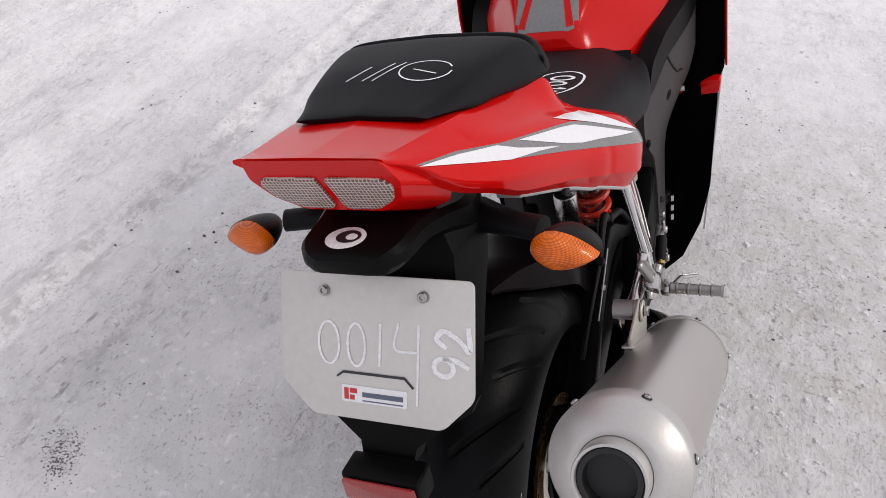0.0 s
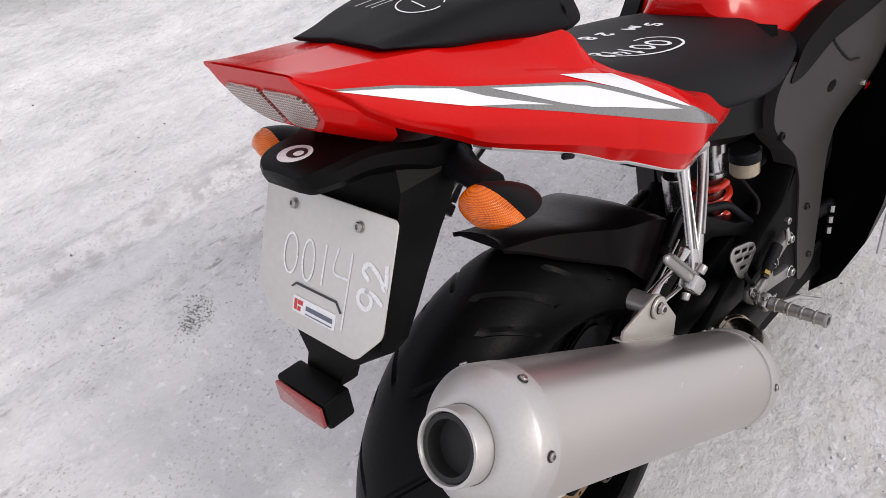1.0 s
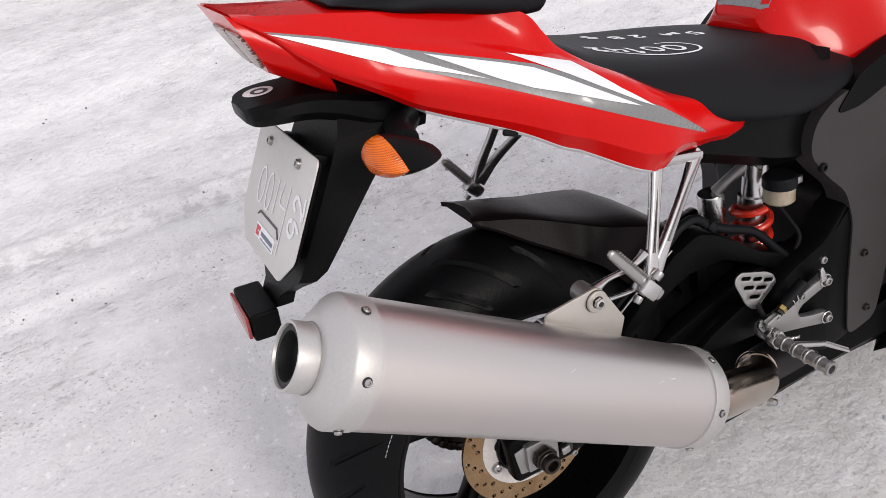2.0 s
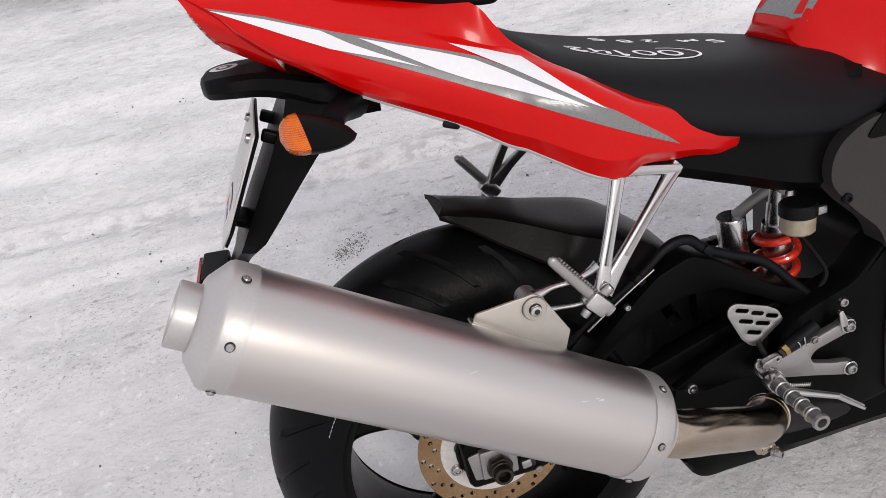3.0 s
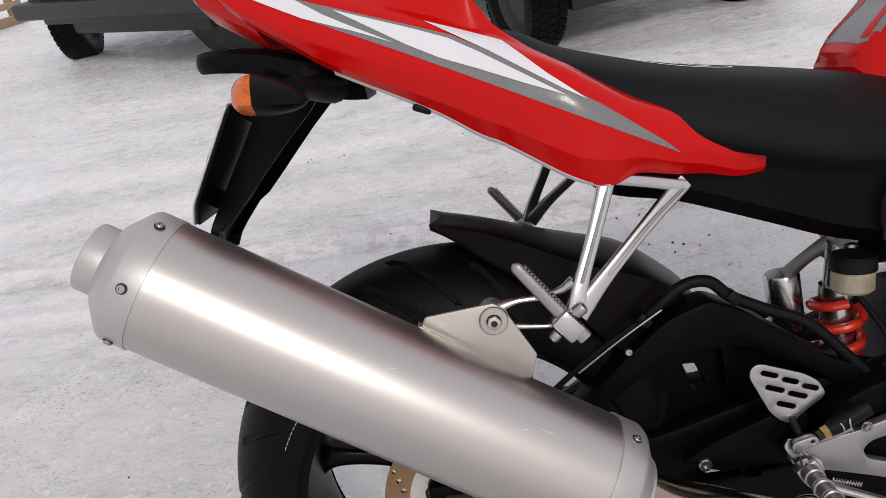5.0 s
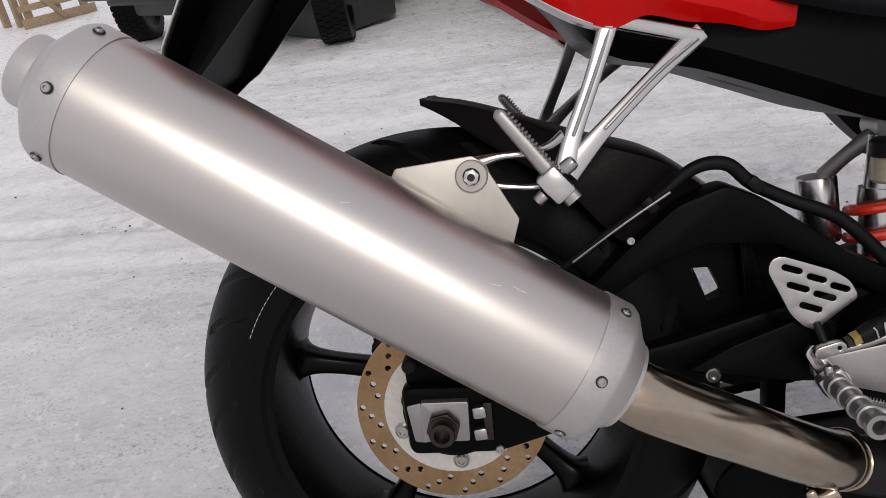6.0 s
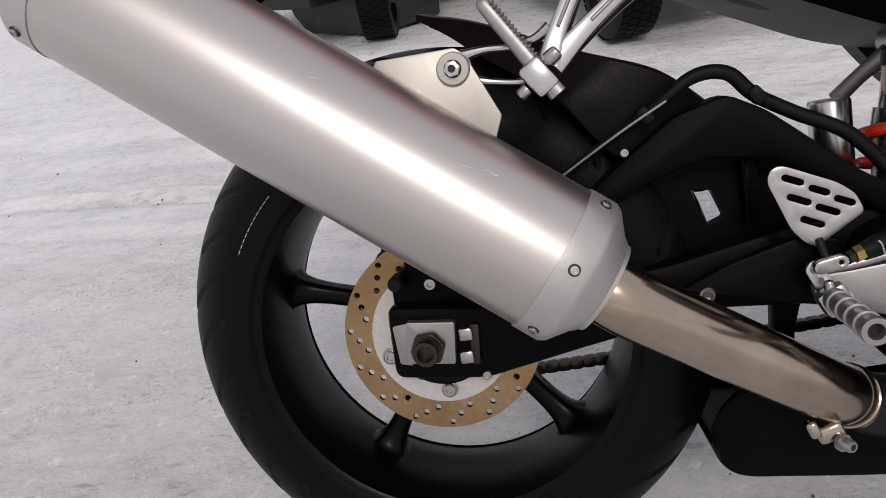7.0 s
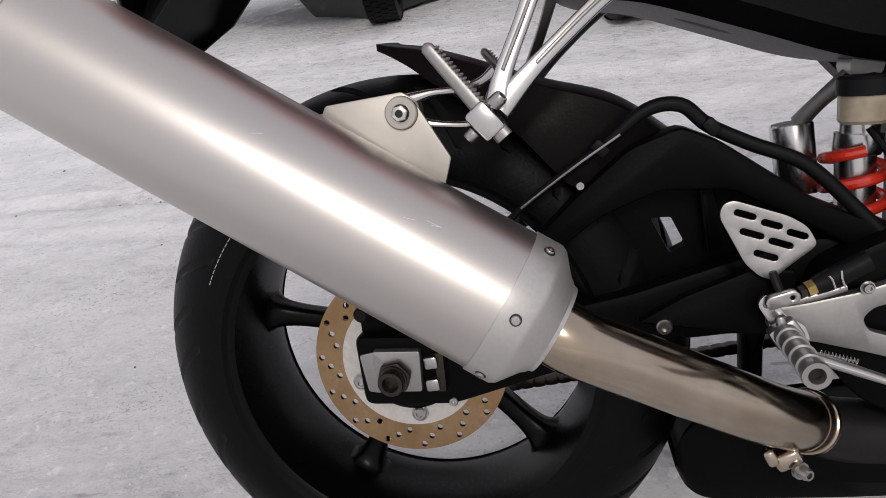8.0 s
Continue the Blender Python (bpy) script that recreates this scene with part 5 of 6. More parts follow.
part("neck", tube([(0.1645, 0.376, 0.434), (0.168, 0.380, 0.420), (0.174, 0.384, 0.408)], 0.004, n=10), FRAME, heel_guard)

# -- right footrest hanger, footrest and brake pedal --
HANG = [(0.368, 0.404), (0.400, 0.4065), (0.443, 0.413), (0.489, 0.4255), (0.503, 0.431), (0.513, 0.428), (0.517, 0.419), (0.512, 0.410), (0.482, 0.403), (0.456, 0.397), (0.447, 0.388), (0.452, 0.377), (0.482, 0.3665), (0.506, 0.361), (0.517, 0.355), (0.519, 0.345), (0.512, 0.338), (0.498, 0.340), (0.450, 0.356), (0.404, 0.370), (0.382, 0.368), (0.368, 0.385)]
hanger = part("footrest_hanger", slab(rounded(HANG, 0.005), 0.013, side(0.164), bevel=0.0028), CASTALU, bike, "grey forged footrest hanger with bolts")
for y, z in ((0.504, 0.420), (0.508, 0.349)):
    part("boss_ring", lathe([(0, 0.0), (0, 0.0108), (0.0022, 0.0108), (0.003, 0.0098), (0.003, 0.0)], (0.176, y, z), (1, 0, 0), n=28), POLISHED, hanger)
    # shade in the washer's gap, as a thin dark disc
    part("washer_gap", lathe([(0, 0.0), (0, 0.0088), (0.0006, 0.0086), (0.0006, 0.0)], (0.1790, y, z), (1, 0, 0), n=24), SHADE_AND_RUBBER, hanger)
    bolt((0.1794, y, z), (1, 0, 0), 0.0070, hanger, head=0.005)
bolt((0.178, 0.450, 0.4175), (1, 0, 0), 0.0048, hanger, head=0.004, washer=0.0062)
bolt((0.178, 0.494, 0.462), (1, 0, 0), 0.0062, hanger, head=0.005)
part("link_arm", slab(rounded([(0.485, 0.449), (0.491, 0.452), (0.499, 0.434), (0.500, 0.424), (0.489, 0.424)], 0.002), 0.006, side(0.177), bevel=0.0015), POLISHED, hanger)
# bell crank and rod of the rear brake
crank = part("brake_crank", slab(rounded([(0.358, 0.410), (0.362, 0.418), (0.371, 0.418), (0.382, 0.399), (0.398, 0.388), (0.402, 0.374), (0.392, 0.364), (0.380, 0.368), (0.370, 0.388)], 0.004), 0.006, side(0.1785), bevel=0.0016), POLISHED, bike, "bright rear brake crank with its master cylinder rod")
part("fork", slab(slot((0, 0), 0.030, 0.0125), 0.010, side(0.1850) @ pose(0.3775, 0.4165, 0, 0, 0, 14), [ring2((0.008, 0), 0.0017, 12)], bevel=0.0018), BOLT, crank, "rounded steel fork")
part("union", tube([(0.188, 0.392, 0.420), (0.187, 0.397, 0.4215)], 0.0062, n=6, smooth=1), AXLE, crank, "dark hexagon union")
part("union_nut", tube([(0.187, 0.398, 0.422), (0.186, 0.405, 0.4245)], 0.0075, n=6, smooth=1), BRASS, crank, "brass nut")
part("boot", tube([(0.186, 0.405, 0.4245), (0.184, 0.420, 0.430), (0.182, 0.450, 0.443)], [0.0080, 0.0098, 0.0095], n=16), RUBBER, crank, "black rubber boot")
for k in (-1, 1):
    part("clip", tube([(0.1935, 0.420 + 0.005 * k, 0.437 + 0.002 * k), (0.195, 0.421 + 0.004 * k, 0.432), (0.1935, 0.424 + 0.004 * k, 0.4235)], 0.0009, n=6), POLISHED, crank, "thin wire clip")
part("push_rod", tube([(0.182, 0.378, 0.4095), (0.182, 0.405, 0.4145), (0.181, 0.432, 0.4205)], [0.0036, 0.0046, 0.0040], n=12), BOLT, crank)
bolt((0.1845, 0.366, 0.411), (1, 0, 0), 0.0035, crank, head=0.003)
# footrest with ring grooves
fp_a, fp_b = Vector((0.205, 0.3765, 0.3885)), Vector((0.292, 0.3765, 0.388))
ax = (fp_b - fp_a).normalized()
L = (fp_b - fp_a).length
prof = [(0.0, 0.0), (0.0, 0.0105)]
for k in range(4):
    s0 = 0.008 + k * 0.0195
    prof += [(s0, 0.0096), (s0 + 0.001, 0.0112), (s0 + 0.0030, 0.0112), (s0 + 0.0040, 0.0096), (s0 + 0.0165, 0.0094), (s0 + 0.0172, 0.0088), (s0 + 0.0190, 0.0088)]
prof += [(L - 0.004, 0.0114), (L, 0.0108), (L, 0.0066), (L - 0.010, 0.0062), (L - 0.010, 0.0)]
rest = part("footrest", lathe(prof, fp_a, ax, n=40), CASTALU, bike, "knurled aluminium rider footrest")
# a dark disc paints the shade at the bottom of the bore
part("end_bore", lathe([(0, 0.0), (0, 0.0060), (0.001, 0.0058), (0.001, 0)], fp_b - ax * 0.0095, ax, n=24), SHADE_AND_RUBBER, rest, "dark disc painting the shade inside the hollow end")
part("clevis", block((0.016, 0.026, 0.022), pose(0.196, 0.378, 0.387, 30, 0, 0), 0.004), FORGED, rest)
part("clevis_pin", lathe([(0, 0.0), (0, 0.0045), (0.030, 0.0045), (0.032, 0.0035), (0.032, 0)], (0.198, 0.378, 0.372), (0, -0.15, 1), n=16), BOLT, rest)
part("spring", tube([(0.186, 0.408 + 0.0030 * i / 2, 0.3625 - 0.0005 * i + (0.0028 if i % 2 else -0.0028)) for i in range(22)], 0.0009, n=6, smooth=2), BOLT, rest, "small return spring")
pedal = part("brake_pedal", tube([(0.196, 0.390, 0.368), (0.203, 0.420, 0.357), (0.212, 0.463, 0.341)], [0.0070, 0.0062, 0.0050], n=14, flat=0.75), FORGED, bike, "bright rear brake pedal with toothed tip")
tip_a, tip_b = Vector((0.212, 0.462, 0.3412)), Vector((0.241, 0.480, 0.3335))
tread = part("tread", tube([tip_a, tip_a.lerp(tip_b, 0.5), tip_b], [0.0048, 0.0040, 0.0026], n=12, flat=0.7), FORGED, pedal, "narrow pedal tip")
for i in range(8):
    q = tip_a.lerp(tip_b, 0.12 + 0.105 * i)
    part("tooth", block((0.0022, 0.0060, 0.0030), Matrix.Translation(q + Vector((0, 0.001, 0.0036))) @ pose(0, 0, 0, -18, 0, -58), 0.0006, 1), FORGED, tread)

# -- rear shock: reservoir, spring, linkage --
shock = part("shock_absorber", lathe([(0, 0.0), (0, 0.021), (0.003, 0.0225), (0.020, 0.0225), (0.020, 0.018), (0.055, 0.018), (0.055, 0.022), (0.075, 0.022), (0.078, 0.020), (0.078, 0.0)], (0.048, 0.488, 0.512), (0, 0.12, 1), n=36), POLISHED, bike, "rear shock with red spring and silver reservoir")
shock.location = (0.010, -0.006, 0.004)
coil = []
for i in range(57):
    a = 2 * math.pi * i / 14
    coil.append((0.048 + 0.028 * math.cos(a), 0.487 + 0.028 * math.sin(a) - 0.006 * (1 - i / 56), 0.400 + 0.118 * i / 56))
part("spring", tube(coil, 0.0058, n=10, smooth=3), SPRING, shock, "bright red coil spring")
part("damper", tube([(0.048, 0.482, 0.36), (0.048, 0.487, 0.52)], 0.019, n=24, smooth=1), POLISHED, shock)
part("reservoir", lathe([(-0.004, 0.0), (0, 0.0195), (0.003, 0.0212), (0.070, 0.0212), (0.073, 0.0195), (0.073, 0.0)], (0.012, 0.442, 0.472), (0, -0.06, 1), n=40), POLISHED, shock, "silver remote reservoir")
part("bridge", tube([(0.016, 0.444, 0.545), (0.030, 0.464, 0.568), (0.046, 0.488, 0.590)], [0.011, 0.010, 0.013], n=14, flat=0.8), CASTALU, shock)
part("eye", lathe([(-0.020, 0.0), (-0.020, 0.015), (0.020, 0.015), (0.020, 0.0)], (0.048, 0.492, 0.597), (1, 0, 0), n=28), CASTALU, shock)

# -- brake fluid cup under the seat --
cup = part("fluid_reservoir", lathe([(0, 0.0), (0.001, 0.020), (0.004, 0.0225), (0.026, 0.0225), (0.026, 0.0)], (0.104, 0.477, 0.540), (0, 0.05, 1), n=36), FLUID, bike, "amber brake fluid cup with black lid")
cup.location = (0.018, -0.009, 0.012)
part("lid", lathe([(0, 0.0), (0, 0.0245), (0.014, 0.0245), (0.017, 0.022), (0.017, 0)], (0.104, 0.4784, 0.566), (0, 0.05, 1), n=36), RUBBER, cup)
part("tab", block((0.006, 0.020, 0.012), pose(0.112, 0.505, 0.566), 0.002), BOLT, cup)

# -- subframe, underseat box and dusty inner fender --
def box_prof(y, w, zb, zt):
    return [Vector(p) for p in ((w * 0.8, y, zb), (w, y, zb + 0.02), (w, y, zt), (-w, y, zt), (-w, y, zb + 0.02), (-w * 0.8, y, zb))]


bm = bmesh.new()
rings_mesh(bm, seat_rings([(0.13, 0.100, 0.800, 0.845), (0.165, 0.116, 0.758, 0.830), (0.21, 0.128, 0.705, 0.80), (0.29, 0.138, 0.682, 0.765), (0.38, 0.142, 0.645, 0.735), (0.46, 0.142, 0.612, 0.72), (0.55, 0.135, 0.590, 0.76)], box_prof))
part("underseat_tray", done(bm), PLASTIC, bike, "black underseat tray and subframe", sharp=25)
bm = bmesh.new()
rows = [[(-0.10, 0.255, 0.705), (0.02, 0.255, 0.702), (0.112, 0.262, 0.705)], [(-0.10, 0.31, 0.681), (0.02, 0.31, 0.675), (0.114, 0.315, 0.682)], [(-0.09, 0.38, 0.651), (0.02, 0.38, 0.645), (0.108, 0.380, 0.653)], [(-0.06, 0.425, 0.636), (0.02, 0.425, 0.632), (0.078, 0.420, 0.640)]]
rows = lofted(rows, 6, 6)
rings_mesh(bm, [[*r, *[p + Vector((0, 0.004, 0.010)) for p in r[::-1]]] for r in rows])
part("inner_fender", done(bm), DUSTY, bike, "dusty grey inner rear fender", sharp=30)
part("battery_strap", tube([(0.113, 0.30, 0.686), (0.108, 0.35, 0.662), (0.092, 0.405, 0.640)], 0.0022, n=8), DUSTY, bike, "dusty strap")

# -- main frame spar, pivot plate and engine --
SPAR = [(0.490, 0.625), (0.492, 0.655), (0.505, 0.678), (0.540, 0.698), (0.62, 0.712), (0.74, 0.735), (0.95, 0.79), (1.15, 0.82), (1.15, 0.66), (0.86, 0.585), (0.76, 0.560), (0.715, 0.530), (0.690, 0.46), (0.670, 0.36), (0.650, 0.27), (0.585, 0.26), (0.580, 0.36), (0.585, 0.48), (0.565, 0.540), (0.525, 0.580)]


def dense(pts, step):
    out = []
    for i, p in enumerate(pts):
        q = pts[(i + 1) % len(pts)]
        n = max(1, int(math.hypot(q[0] - p[0], q[1] - p[1]) / step))
        out += [(p[0] + (q[0] - p[0]) * k / n, p[1] + (q[1] - p[1]) * k / n) for k in range(n)]
    return out


def ease(a, b, v):
    t = min(1.0, max(0.0, (v - a) / (b - a)))
    return t * t * (3 - 2 * t)


def splay(bm, sgn):
    """The frame widens forwards and upwards."""
    for v in bm.verts:
        v.co.x += sgn * (0.055 * ease(0.52, 0.80, v.co.y) * ease(0.48, 0.66, v.co.z))
    return bm


def sheet(outline, x0, thick, sgn, holes=(), step=0.03):
    """A thick plate filled with small triangles, so that it can be bent."""
    bm = slab(dense(outline, step), thick, side(x0), holes, bevel=0)
    for _ in range(3):
        longer = [e for e in bm.edges if e.calc_length() > 0.05]
        bmesh.ops.subdivide_edges(bm, edges=longer, cuts=1)
        bmesh.ops.triangulate(bm, faces=bm.faces[:])
    return splay(bm, sgn)


for sgn in (1, -1):
    spar = part("frame_spar", sheet(rounded(SPAR, 0.02), 0.118 if sgn > 0 else -0.158, 0.040, sgn, [ring2((0.645, 0.624), 0.0105)] if sgn > 0 else ()), SPAR_GREY, bike, "dark grey cast aluminium frame spar", sharp=40)
    if sgn > 0:
        part("plug", lathe([(0, 0), (0, 0.0112), (0.012, 0.0112), (0.012, 0)], (0.140, 0.645, 0.624), (1, 0, 0), n=24), RUBBER, spar)
        bolt((0.158, 0.513, 0.600), (1, 0, 0), 0.0070, spar, head=0.005, mat=RUBBER)
        part("seam", splay(tube([(0.1585, 0.640, 0.702), (0.1585, 0.655, 0.680), (0.1585, 0.678, 0.655), (0.1585, 0.700, 0.648)], 0.0020, n=8), 1), DUSTY, spar)
        part("rib", splay(slab(rounded([(0.86, 0.690), (0.90, 0.745), (1.02, 0.775), (1.10, 0.745), (1.10, 0.735), (0.92, 0.690), (0.88, 0.680)], 0.006), 0.006, side(0.156), bevel=0.002), 1), SPAR_GREY, spar)
        for y, z in ((0.612, 0.412), (0.625, 0.300)):
            bolt((0.158, y, z), (1, 0, 0), 0.0060, spar, head=0.006, mat=AXLE)
        for y, z, x in ((0.745, 0.585, 0.185), (0.790, 0.600, 0.20)):
            bolt((x, y, z), (1, 0, 0), 0.0060, spar, head=0.010)
    part("frame_cover", sheet(rounded([(0.535, 0.672), (0.575, 0.722), (0.640, 0.752), (0.80, 0.785), (1.05, 0.86), (1.05, 0.78), (0.80, 0.735), (0.64, 0.705), (0.575, 0.672)], 0.015), 0.128 if sgn > 0 else -0.160, 0.032, sgn), PLASTIC, bike, "black cover along the tank edge", sharp=40)
eng = part("engine", block((0.235, 0.44, 0.26), pose(0, 0.80, 0.42, 8, 0, 0), 0.02, 3), FRAME, bike, "dark engine block with round covers")
part("cylinder_head", block((0.27, 0.22, 0.24), pose(0, 0.95, 0.55, -38, 0, 0), 0.02, 3), FRAME, eng)
part("clutch_cover", lathe([(0, 0.0), (0, 0.082), (0.018, 0.080), (0.026, 0.070), (0.034, 0.060), (0.038, 0.045), (0.038, 0)], (0.116, 0.835, 0.41), (1, 0, 0), n=48), FRAME, eng, "round clutch cover")
for k in range(9):
    a = 2 * math.pi * k / 9
    bolt((0.120, 0.835 + 0.086 * math.cos(a), 0.41 + 0.086 * math.sin(a)), (1, 0, 0), 0.006, eng, head=0.006)
part("pump_cover", lathe([(0, 0), (0, 0.042), (0.020, 0.040), (0.024, 0.03), (0.024, 0)], (0.116, 0.69, 0.335), (1, 0, 0), n=36), FRAME, eng)
part("coolant_hose", tube([(0.135, 0.70, 0.335), (0.158, 0.74, 0.345), (0.160, 0.80, 0.335), (0.15, 0.88, 0.38)], 0.014, n=14), RUBBER, eng)
for k in range(3):
    part("cable_link", tube([(0.164, 0.700 + 0.006 * k, 0.300 + 0.020 * k), (0.164, 0.703 + 0.006 * k, 0.312 + 0.020 * k)], 0.0055, n=10, smooth=1), BOLT, eng)
part("sump", block((0.20, 0.42, 0.12), pose(0, 0.76, 0.245, 4, 0, 0), 0.02, 3), FRAME, eng)
part("side_case", slab(rounded([(0.255, 0.385), (0.30, 0.408), (0.365, 0.430), (0.40, 0.425), (0.392, 0.362), (0.340, 0.368), (0.300, 0.366)], 0.006), 0.014, side(0.142) @ pose(0, 0.006, 0), bevel=0.003), SWING, swing, "black plate with bolt")
bolt((0.1562, 0.280, 0.387), (1, 0, 0), 0.0075, swing, head=0.006)
part("pivot_plate", slab(rounded([(0.42, 0.43), (0.47, 0.452), (0.53, 0.468), (0.60, 0.54), (0.60, 0.26), (0.54, 0.25), (0.45, 0.30), (0.40, 0.37)], 0.015), 0.055, side(0.100), bevel=0.008), SWING, bike, "black swingarm pivot plate")
part("linkage", slab(rounded([(0.374, 0.345), (0.408, 0.345), (0.398, 0.300), (0.396, 0.262), (0.372, 0.262), (0.374, 0.300)], 0.006), 0.03, side(-0.015), bevel=0.006), SWING, bike, "black suspension linkage")

# -- fairings: black belly pan and right side panel edge --
def belly_prof(y, w, zb, zt):
    # the far wall stays low towards the rear wheel
    far = 0.12 + 0.88 * ease(0.52, 0.80, y)
    return [Vector(p) for p in ((w, y, zt), (w * 1.02, y, zb + 0.35 * (zt - zb)), (w * 0.92, y, zb), (0, y, zb - 0.012), (-w * 0.92, y, zb), (-w * 1.02, y, zb + 0.18 * far * (zt - zb)), (-w, y, zb + far * (zt - zb)))]


bm = bmesh.new()
rr = seat_rings([(0.286, 0.108, 0.206, 0.230), (0.296, 0.118, 0.188, 0.254), (0.316, 0.124, 0.178, 0.272), (0.36, 0.124, 0.176, 0.272), (0.46, 0.130, 0.178, 0.245), (0.60, 0.140, 0.186, 0.25), (0.80, 0.165, 0.190, 0.30), (1.05, 0.19, 0.20, 0.42)], belly_prof)
inn = [[Vector((p.x * 0.96, p.y + 0.004, p.z + 0.006)) for p in r] for r in rr]
rings_mesh(bm, [[*a, *b[::-1]] for a, b in zip(rr, inn)])
part("belly_pan", done(bm), SWING, bike, "black plastic belly pan", sharp=30)
# fairing body, seen from behind: (out, up, how far forward its rear edge sits)
FAIRING = [(0.100, 0.92, 0.94), (0.240, 0.93, 0.86), (0.256, 0.84, 0.82), (0.264, 0.735, 0.81), (0.264, 0.60, 0.80), (0.256, 0.578, 0.80), (0.252, 0.55, 0.80), (0.246, 0.46, 0.78), (0.240, 0.36, 0.74), (0.222, 0.28, 0.72), (0.185, 0.20, 0.70), (0.140, 0.165, 0.68), (0.100, 0.165, 0.80), (0.100, 0.40, 0.90), (0.100, 0.62, 0.93)]
for sgn in (1, -1):
    bm = bmesh.new()
    rings_mesh(bm, [[(sgn * x * k, y + d * (1.15 - y), z) for x, z, y in FAIRING] for d, k in ((0.0, 1.0), (0.04, 1.0), (0.5, 0.93), (1.0, 0.80))])
    fp = part("side_fairing", done(bm), PLASTIC, bike, "black inner side fairing", sharp=30)
    part("red_insert", slab(rounded([(0.180, 0.548), (0.256, 0.556), (0.260, 0.584), (0.242, 0.586), (0.196, 0.578), (0.183, 0.568)], 0.006), 0.030, Matrix(((sgn, 0, 0, 0), (0, 0, 1, 0.775), (0, 1, 0, 0), (0, 0, 0, 1))), bevel=0.004), RED, fp, "small red fairing insert")
    part("outer_panel", slab(rounded([(0.795, 0.20), (0.800, 0.44), (0.790, 0.53), (0.97, 0.55), (1.10, 0.30), (1.0, 0.18)], 0.01), 0.004, Matrix(((-0.02 * sgn, 0.10 * sgn, sgn, sgn * 0.2140), (1, 0, 0, 0), (0, 1, 0, 0), (0, 0, 0, 1))), bevel=0.001), SILVER, fp, "silver grey outer fairing panel")
    part("upper_panel", slab(rounded([(0.80, 0.60), (0.805, 0.74), (0.83, 0.86), (1.0, 0.92), (1.1, 0.70), (0.95, 0.58)], 0.01), 0.004, Matrix(((-0.09 * sgn, 0.0, sgn, sgn * 0.3380), (1, 0, 0, 0), (0, 1, 0, 0), (0, 0, 0, 1))), bevel=0.001), RED, fp, "red upper fairing panel")


# ---- parked vehicles and clutter behind ----
def road_wheel(parent, at, turn, radius=0.31, width=0.19, blocks=44):
    """Road tyre with tread blocks, on a steel rim; at: its middle, turn: heading in degrees."""
    m = Matrix.Translation(at) @ Matrix.Rotation(radians(turn), 4, "Z")
    prof = [(-0.36 * width, radius * 0.62), (-0.48 * width, radius * 0.72), (-0.5 * width, radius * 0.85), (-0.44 * width, radius * 0.965), (-0.30 * width, radius * 0.975),
            (0.30 * width, radius * 0.975), (0.44 * width, radius * 0.965), (0.5 * width, radius * 0.85), (0.48 * width, radius * 0.72), (0.36 * width, radius * 0.62)]
    bm = lathe(prof, (0, 0, 0), (1, 0, 0), n=56, closed=True)
    for k in range(blocks):
        a = 2 * math.pi * k / blocks
        for i, x in enumerate((-0.36, -0.12, 0.12, 0.36)):
            q = a + (0.07 if i % 2 else 0.0)
            block((0.215 * width, 0.115 * radius, 0.012 * radius), Matrix.Rotation(q, 4, "X") @ pose(x * width, 0, radius * 0.979), 0, bm=bm)
    bmesh.ops.transform(bm, matrix=m, verts=bm.verts)
    tyre = part("wheel", bm, TYRE, parent, "black tyre on dark rim", sharp=25)
    rim = lathe([(-0.34 * width, 0.0), (-0.30 * width, 0.25 * radius), (-0.20 * width, 0.50 * radius), (-0.34 * width, 0.60 * radius), (-0.34 * width, 0.64 * radius), (0.34 * width, 0.64 * radius), (0.34 * width, 0.60 * radius),
                 (0.20 * width, 0.50 * radius), (0.30 * width, 0.25 * radius), (0.34 * width, 0.0)], (0, 0, 0), (1, 0, 0), n=40)
    bmesh.ops.transform(rim, matrix=m, verts=rim.verts)
    part("rim", rim, CARTRIM, tyre, "dark steel rim")


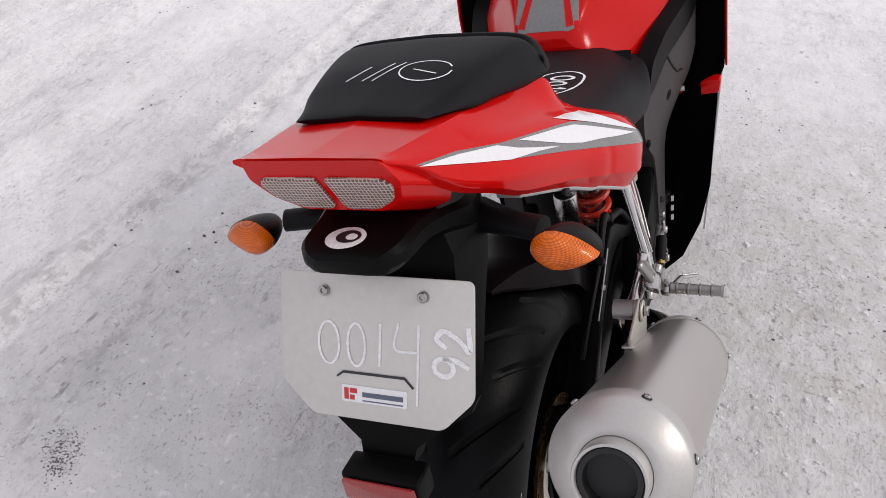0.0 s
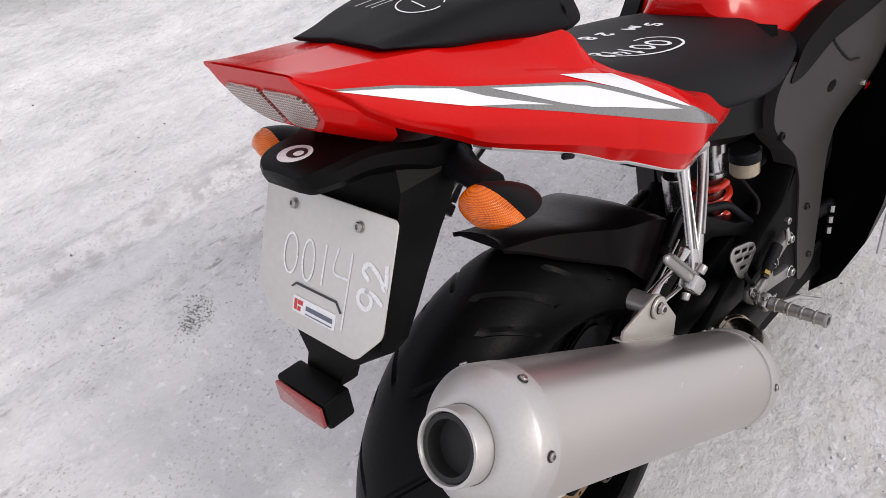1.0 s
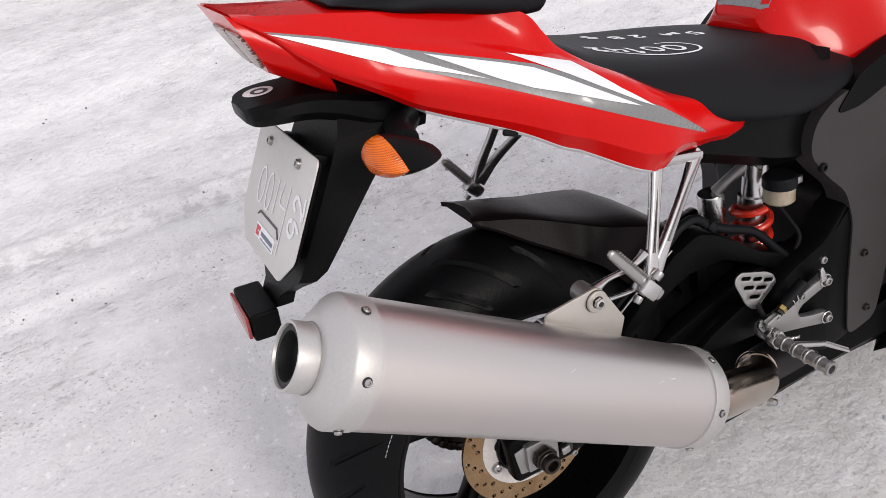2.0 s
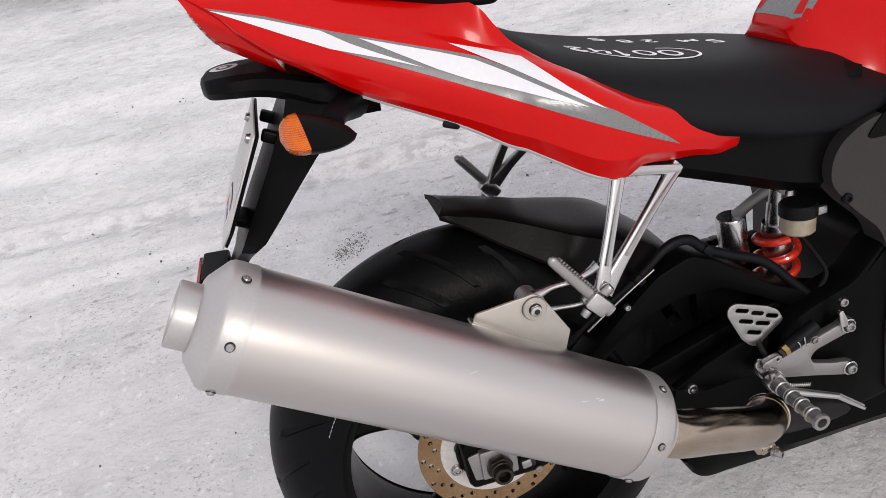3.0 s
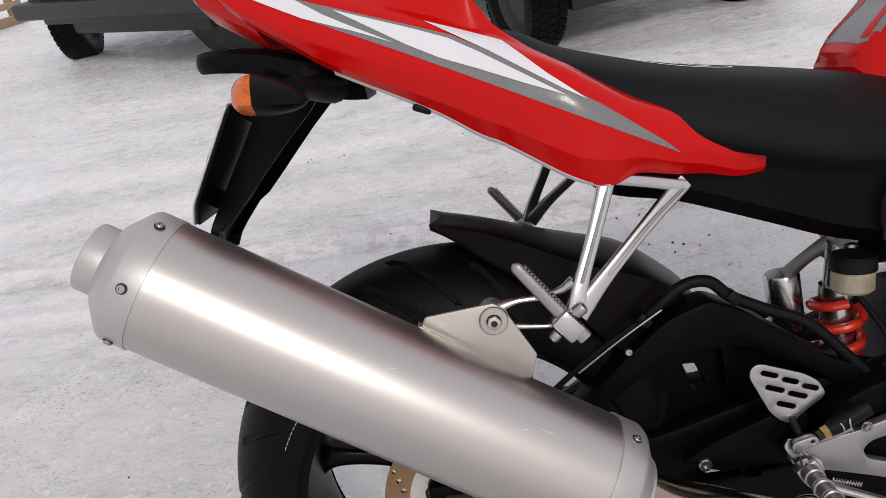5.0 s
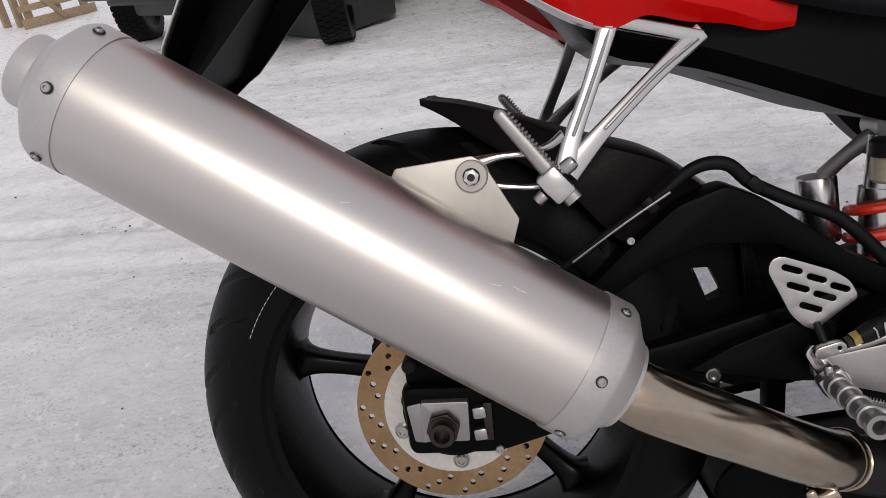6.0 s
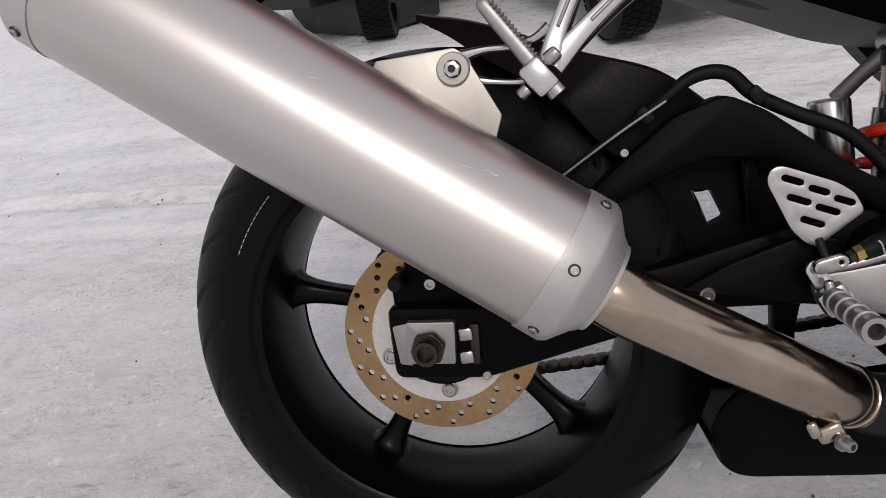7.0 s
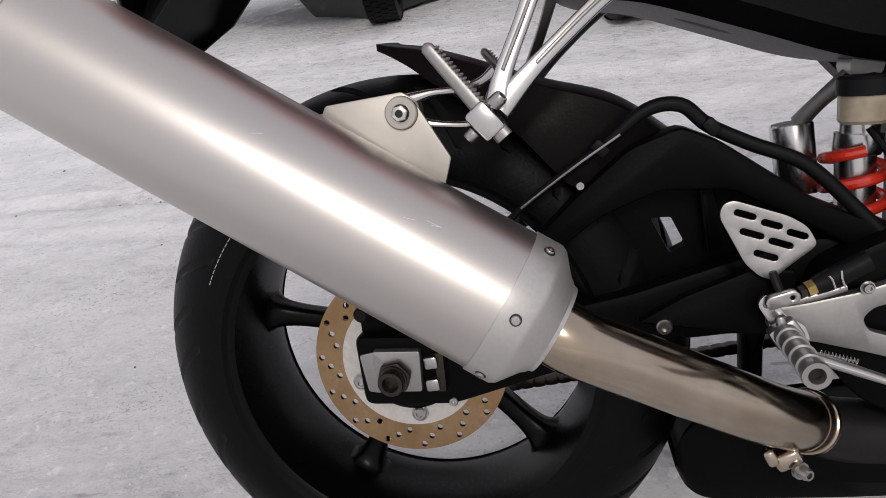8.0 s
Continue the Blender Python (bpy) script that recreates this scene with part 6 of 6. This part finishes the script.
def vehicle(axle, heading, track, low, label, steer=0.0, paint=CARPAINT, overhang=0.10):
    """A parked car seen from low in front. Its own x is to its left side as it faces us, y is ahead."""
    car = new("parked_car")
    car.matrix_world = Matrix.Translation((*axle, 0)) @ Matrix.Rotation(radians(heading), 4, "Z")
    tagged(car, label=label, category="car")
    w = track / 2 + overhang

    def prof(y, zb, zt, wid):
        half = [(wid * 0.90, zb), (wid, zb + 0.2 * (zt - zb)), (wid, zb + 0.7 * (zt - zb)), (wid * 0.93, zt - 0.02), (0, zt + 0.02)]
        return [Vector(p) for p in [*[(x, y, z) for x, z in half], *[(-x, y, z) for x, z in half[-2::-1]]]]

    rows = [prof(0.30, low + 0.02, low + 0.42, w * 0.97), prof(0.22, low, low + 0.46, w), prof(-0.1, low, low + 0.50, w), prof(-0.9, low, low + 0.56, w), prof(-2.2, low, low + 0.58, w), prof(-2.9, low + 0.05, low + 0.54, w * 0.96)]
    bm = bmesh.new()
    rings_mesh(bm, [list(r) for r in zip(*[spline(list(c), 4) for c in zip(*rows)])])
    part("body", done(bm), paint, car, sharp=35)
    cab = [prof(-0.55, low + 0.52, low + 0.60, w * 0.9), prof(-1.0, low + 0.52, low + 1.02, w * 0.80), prof(-2.2, low + 0.52, low + 1.06, w * 0.80), prof(-2.75, low + 0.50, low + 0.70, w * 0.88)]
    bm = bmesh.new()
    rings_mesh(bm, [list(r) for r in zip(*[spline(list(c), 4) for c in zip(*cab)])])
    part("cabin", done(bm), GREY_DECAL, car, "dark glazed cabin", sharp=35)
    part("bumper", block((2 * w + 0.02, 0.16, 0.105), pose(0, 0.345, low + 0.055), 0.025, 3), CARTRIM, car, "dark plastic bumper")
    # unseen chassis box, added to darken the space beneath the body
    part("underbody", block((1.35 * w, 2.7, 0.20), pose(0, -1.1, low - 0.04), 0.03), CARTRIM, car, "dark chassis box added to deepen the shade under the car")
    part("axle", tube([(-track / 2, 0.0, 0.30), (track / 2, 0.0, 0.30)], 0.055, n=14, smooth=1), CARTRIM, car)
    part("valance", block((1.7 * w, 0.05, 0.06), pose(0, 0.30, low - 0.02), 0.012), CARTRIM, car)
    grille = part("grille", block((1.24 * w, 0.03, 0.15), pose(0, 0.332, low + 0.20), 0.01), CARTRIM, car, "dark slatted grille")
    for k in range(4):
        part("slat", block((1.20 * w, 0.02, 0.012), pose(0, 0.352, low + 0.145 + 0.034 * k), 0.003), CARTRIM, grille)
    part("badge", block((0.10, 0.012, 0.022), pose(0, 0.366, low + 0.205), 0.006), CHROME, grille)
    for sx in (-1, 1):
        lamp_ob = part("headlight", lathe([(0, 0.0), (0, 0.072), (0.03, 0.074), (0.036, 0.068), (0.030, 0.060), (0.012, 0.03), (0.010, 0)], (sx * 0.76 * w, 0.315, low + 0.19), (0, 1, 0), n=36), CHROME, car, "round clear headlight")
        part("lens", lathe([(0, 0.062), (0.006, 0.05), (0.009, 0.0)], (sx * 0.76 * w, 0.347, low + 0.19), (0, 1, 0), n=36), LAMPLENS, lamp_ob)
        part("marker_light", block((0.13, 0.02, 0.028), pose(sx * 0.52 * w, 0.352, low + 0.145), 0.006), WHITE_DECAL, car, "pale marker lamp")
        road_wheel(car, (sx * track / 2, 0, 0.305), steer)
        road_wheel(car, (sx * track / 2, -2.2, 0.305), 0)
    return car


off_roader = vehicle((-4.47, -1.68), -122.2, 1.95, 0.36, "black off-road car with round headlights parked on snow", steer=38, overhang=0.0)
vehicle((-3.28, 1.07), -74.0, 1.226, 0.34, "dark car parked on snow behind the motorcycle")
# ground shade below the off-roader, made as a dark solid block
part("engine_guard", slab(rounded([(-0.95, 0.34), (-0.10, 0.36), (-0.16, 0.14), (-0.28, 0.02), (-0.93, 0.012)], 0.03), 0.60, Matrix(((1, 0, 0, 0), (0, 0, 1, -0.62), (0, 1, 0, 0), (0, 0, 0, 1))), bevel=0.012), CARTRIM, off_roader, "dark block standing in for the shade under the car")


def crate():
    """An open crate of raw boards."""
    root = new("wooden_crate")
    root.matrix_world = pose(-6.95, -4.30, 0, 0, 0, -28)
    tagged(root, label="raw pale wooden crate frame standing on snow", category="crate")
    for x in (-0.36, -0.06, 0.26):
        part("post", block((0.07, 0.045, 0.42), pose(x, 0.03, 0.22), 0.004), WOOD, root)
    for z in (0.05, 0.19, 0.40):
        part("board", block((0.82, 0.022, 0.09 if z < 0.1 else 0.06), pose(-0.05, 0.066, z), 0.003), WOOD, root)
    part("brace", block((0.50, 0.022, 0.05), pose(0.08, 0.09, 0.22, 0, -48, 0), 0.003), WOOD, root)
    for y in (-0.25, -0.5):
        part("board", block((0.82, 0.09, 0.022), pose(-0.05, y, 0.411), 0.003), WOOD, root)
        part("post", block((0.07, 0.045, 0.40), pose(0.2, y, 0.2), 0.004), WOOD, root)


crate()


# grit and crumbs lying on the snow
def scatter(name, count, centre_of, size, mat, label, category, seed, squash=0.6):
    rnd = random.Random(seed)
    verts, faces = [], []
    for _ in range(count):
        x, y = centre_of(rnd)
        # it lies in clusters
        if noise.noise((x * 3.1, y * 3.1, 4.0 + seed)) + 0.6 * noise.noise((x * 9, y * 9, 1.0)) < 0.12 + 0.25 * rnd.random():
            continue
        s = size[0] + (size[1] - size[0]) * rnd.random() ** 3
        z = ground_height(x, y)
        a = rnd.random() * 6.28
        base = len(verts)
        ring = [(x + s * (0.7 + 0.6 * rnd.random()) * math.cos(a + k * 1.257), y + s * (0.6 + 0.5 * rnd.random()) * math.sin(a + k * 1.257), z - 0.15 * s) for k in range(5)]
        top = [(x + (p[0] - x) * 0.55 + 0.1 * s * rnd.random(), y + (p[1] - y) * 0.55, z + s * squash * (0.6 + 0.5 * rnd.random())) for p in ring]
        verts += ring + top
        for k in range(5):
            j = (k + 1) % 5
            faces.append((base + k, base + j, base + 5 + j, base + 5 + k))
        faces.append(tuple(base + 5 + k for k in range(5)))
    me = bpy.data.meshes.new(name)
    me.from_pydata(verts, [], faces)
    me.materials.append(mat)
    return tagged(new(name, me), label=label, category=category, kind="stuff")


def wide(rnd):
    r = 0.3 + 3.2 * rnd.random()
    a = rnd.random() * 6.2832
    return -0.5 + r * math.cos(a), 0.2 + r * math.sin(a)


def trampled(rnd):
    return 0.45 + 1.1 * rnd.random() ** 1.3 - 0.2, 0.75 + rnd.gauss(0, 0.55)


def in_ruts(rnd):
    along = -2.5 + 4.5 * rnd.random()
    cross = rnd.choice((1.07, 1.07, 1.33, 1.33, 1.7, 2.1)) + rnd.gauss(0, 0.035)
    s, c = math.sin(1.5), math.cos(1.5)
    return along * c - cross * s, along * s + cross * c


GRIT = material("dark_grit", (0.13, 0.122, 0.115), 0.8, spread=0.4, grain=90, stains=4)
CRUMB = material("snow_crumb", (0.70, 0.70, 0.71), 0.7, spread=0.08, grain=90, stains=6, bump=0.3)
scatter("grit", 1500, wide, (0.0012, 0.005), GRIT, "scattered dark grit on snow", "grit", 5)
scatter("grit", 1100, trampled, (0.0012, 0.005), GRIT, "dark grit in trampled snow", "grit", 6)


def dropped(rnd):
    return -0.965 + rnd.gauss(0, 0.035), -0.11 + rnd.gauss(0, 0.04)


scatter("grit", 1100, dropped, (0.0008, 0.0030), GRIT, "small heap of dark grit on snow", "grit", 12)
scatter("grit", 900, in_ruts, (0.0012, 0.006), GRIT, "dark grit along wheel ruts", "grit", 7)
scatter("snow_crumbs", 1800, wide, (0.003, 0.013), CRUMB, "loose white snow crumbs", "snow", 8, 0.5)
scatter("snow_crumbs", 1800, trampled, (0.003, 0.011), CRUMB, "loose crumbs of trampled snow", "snow", 9, 0.5)
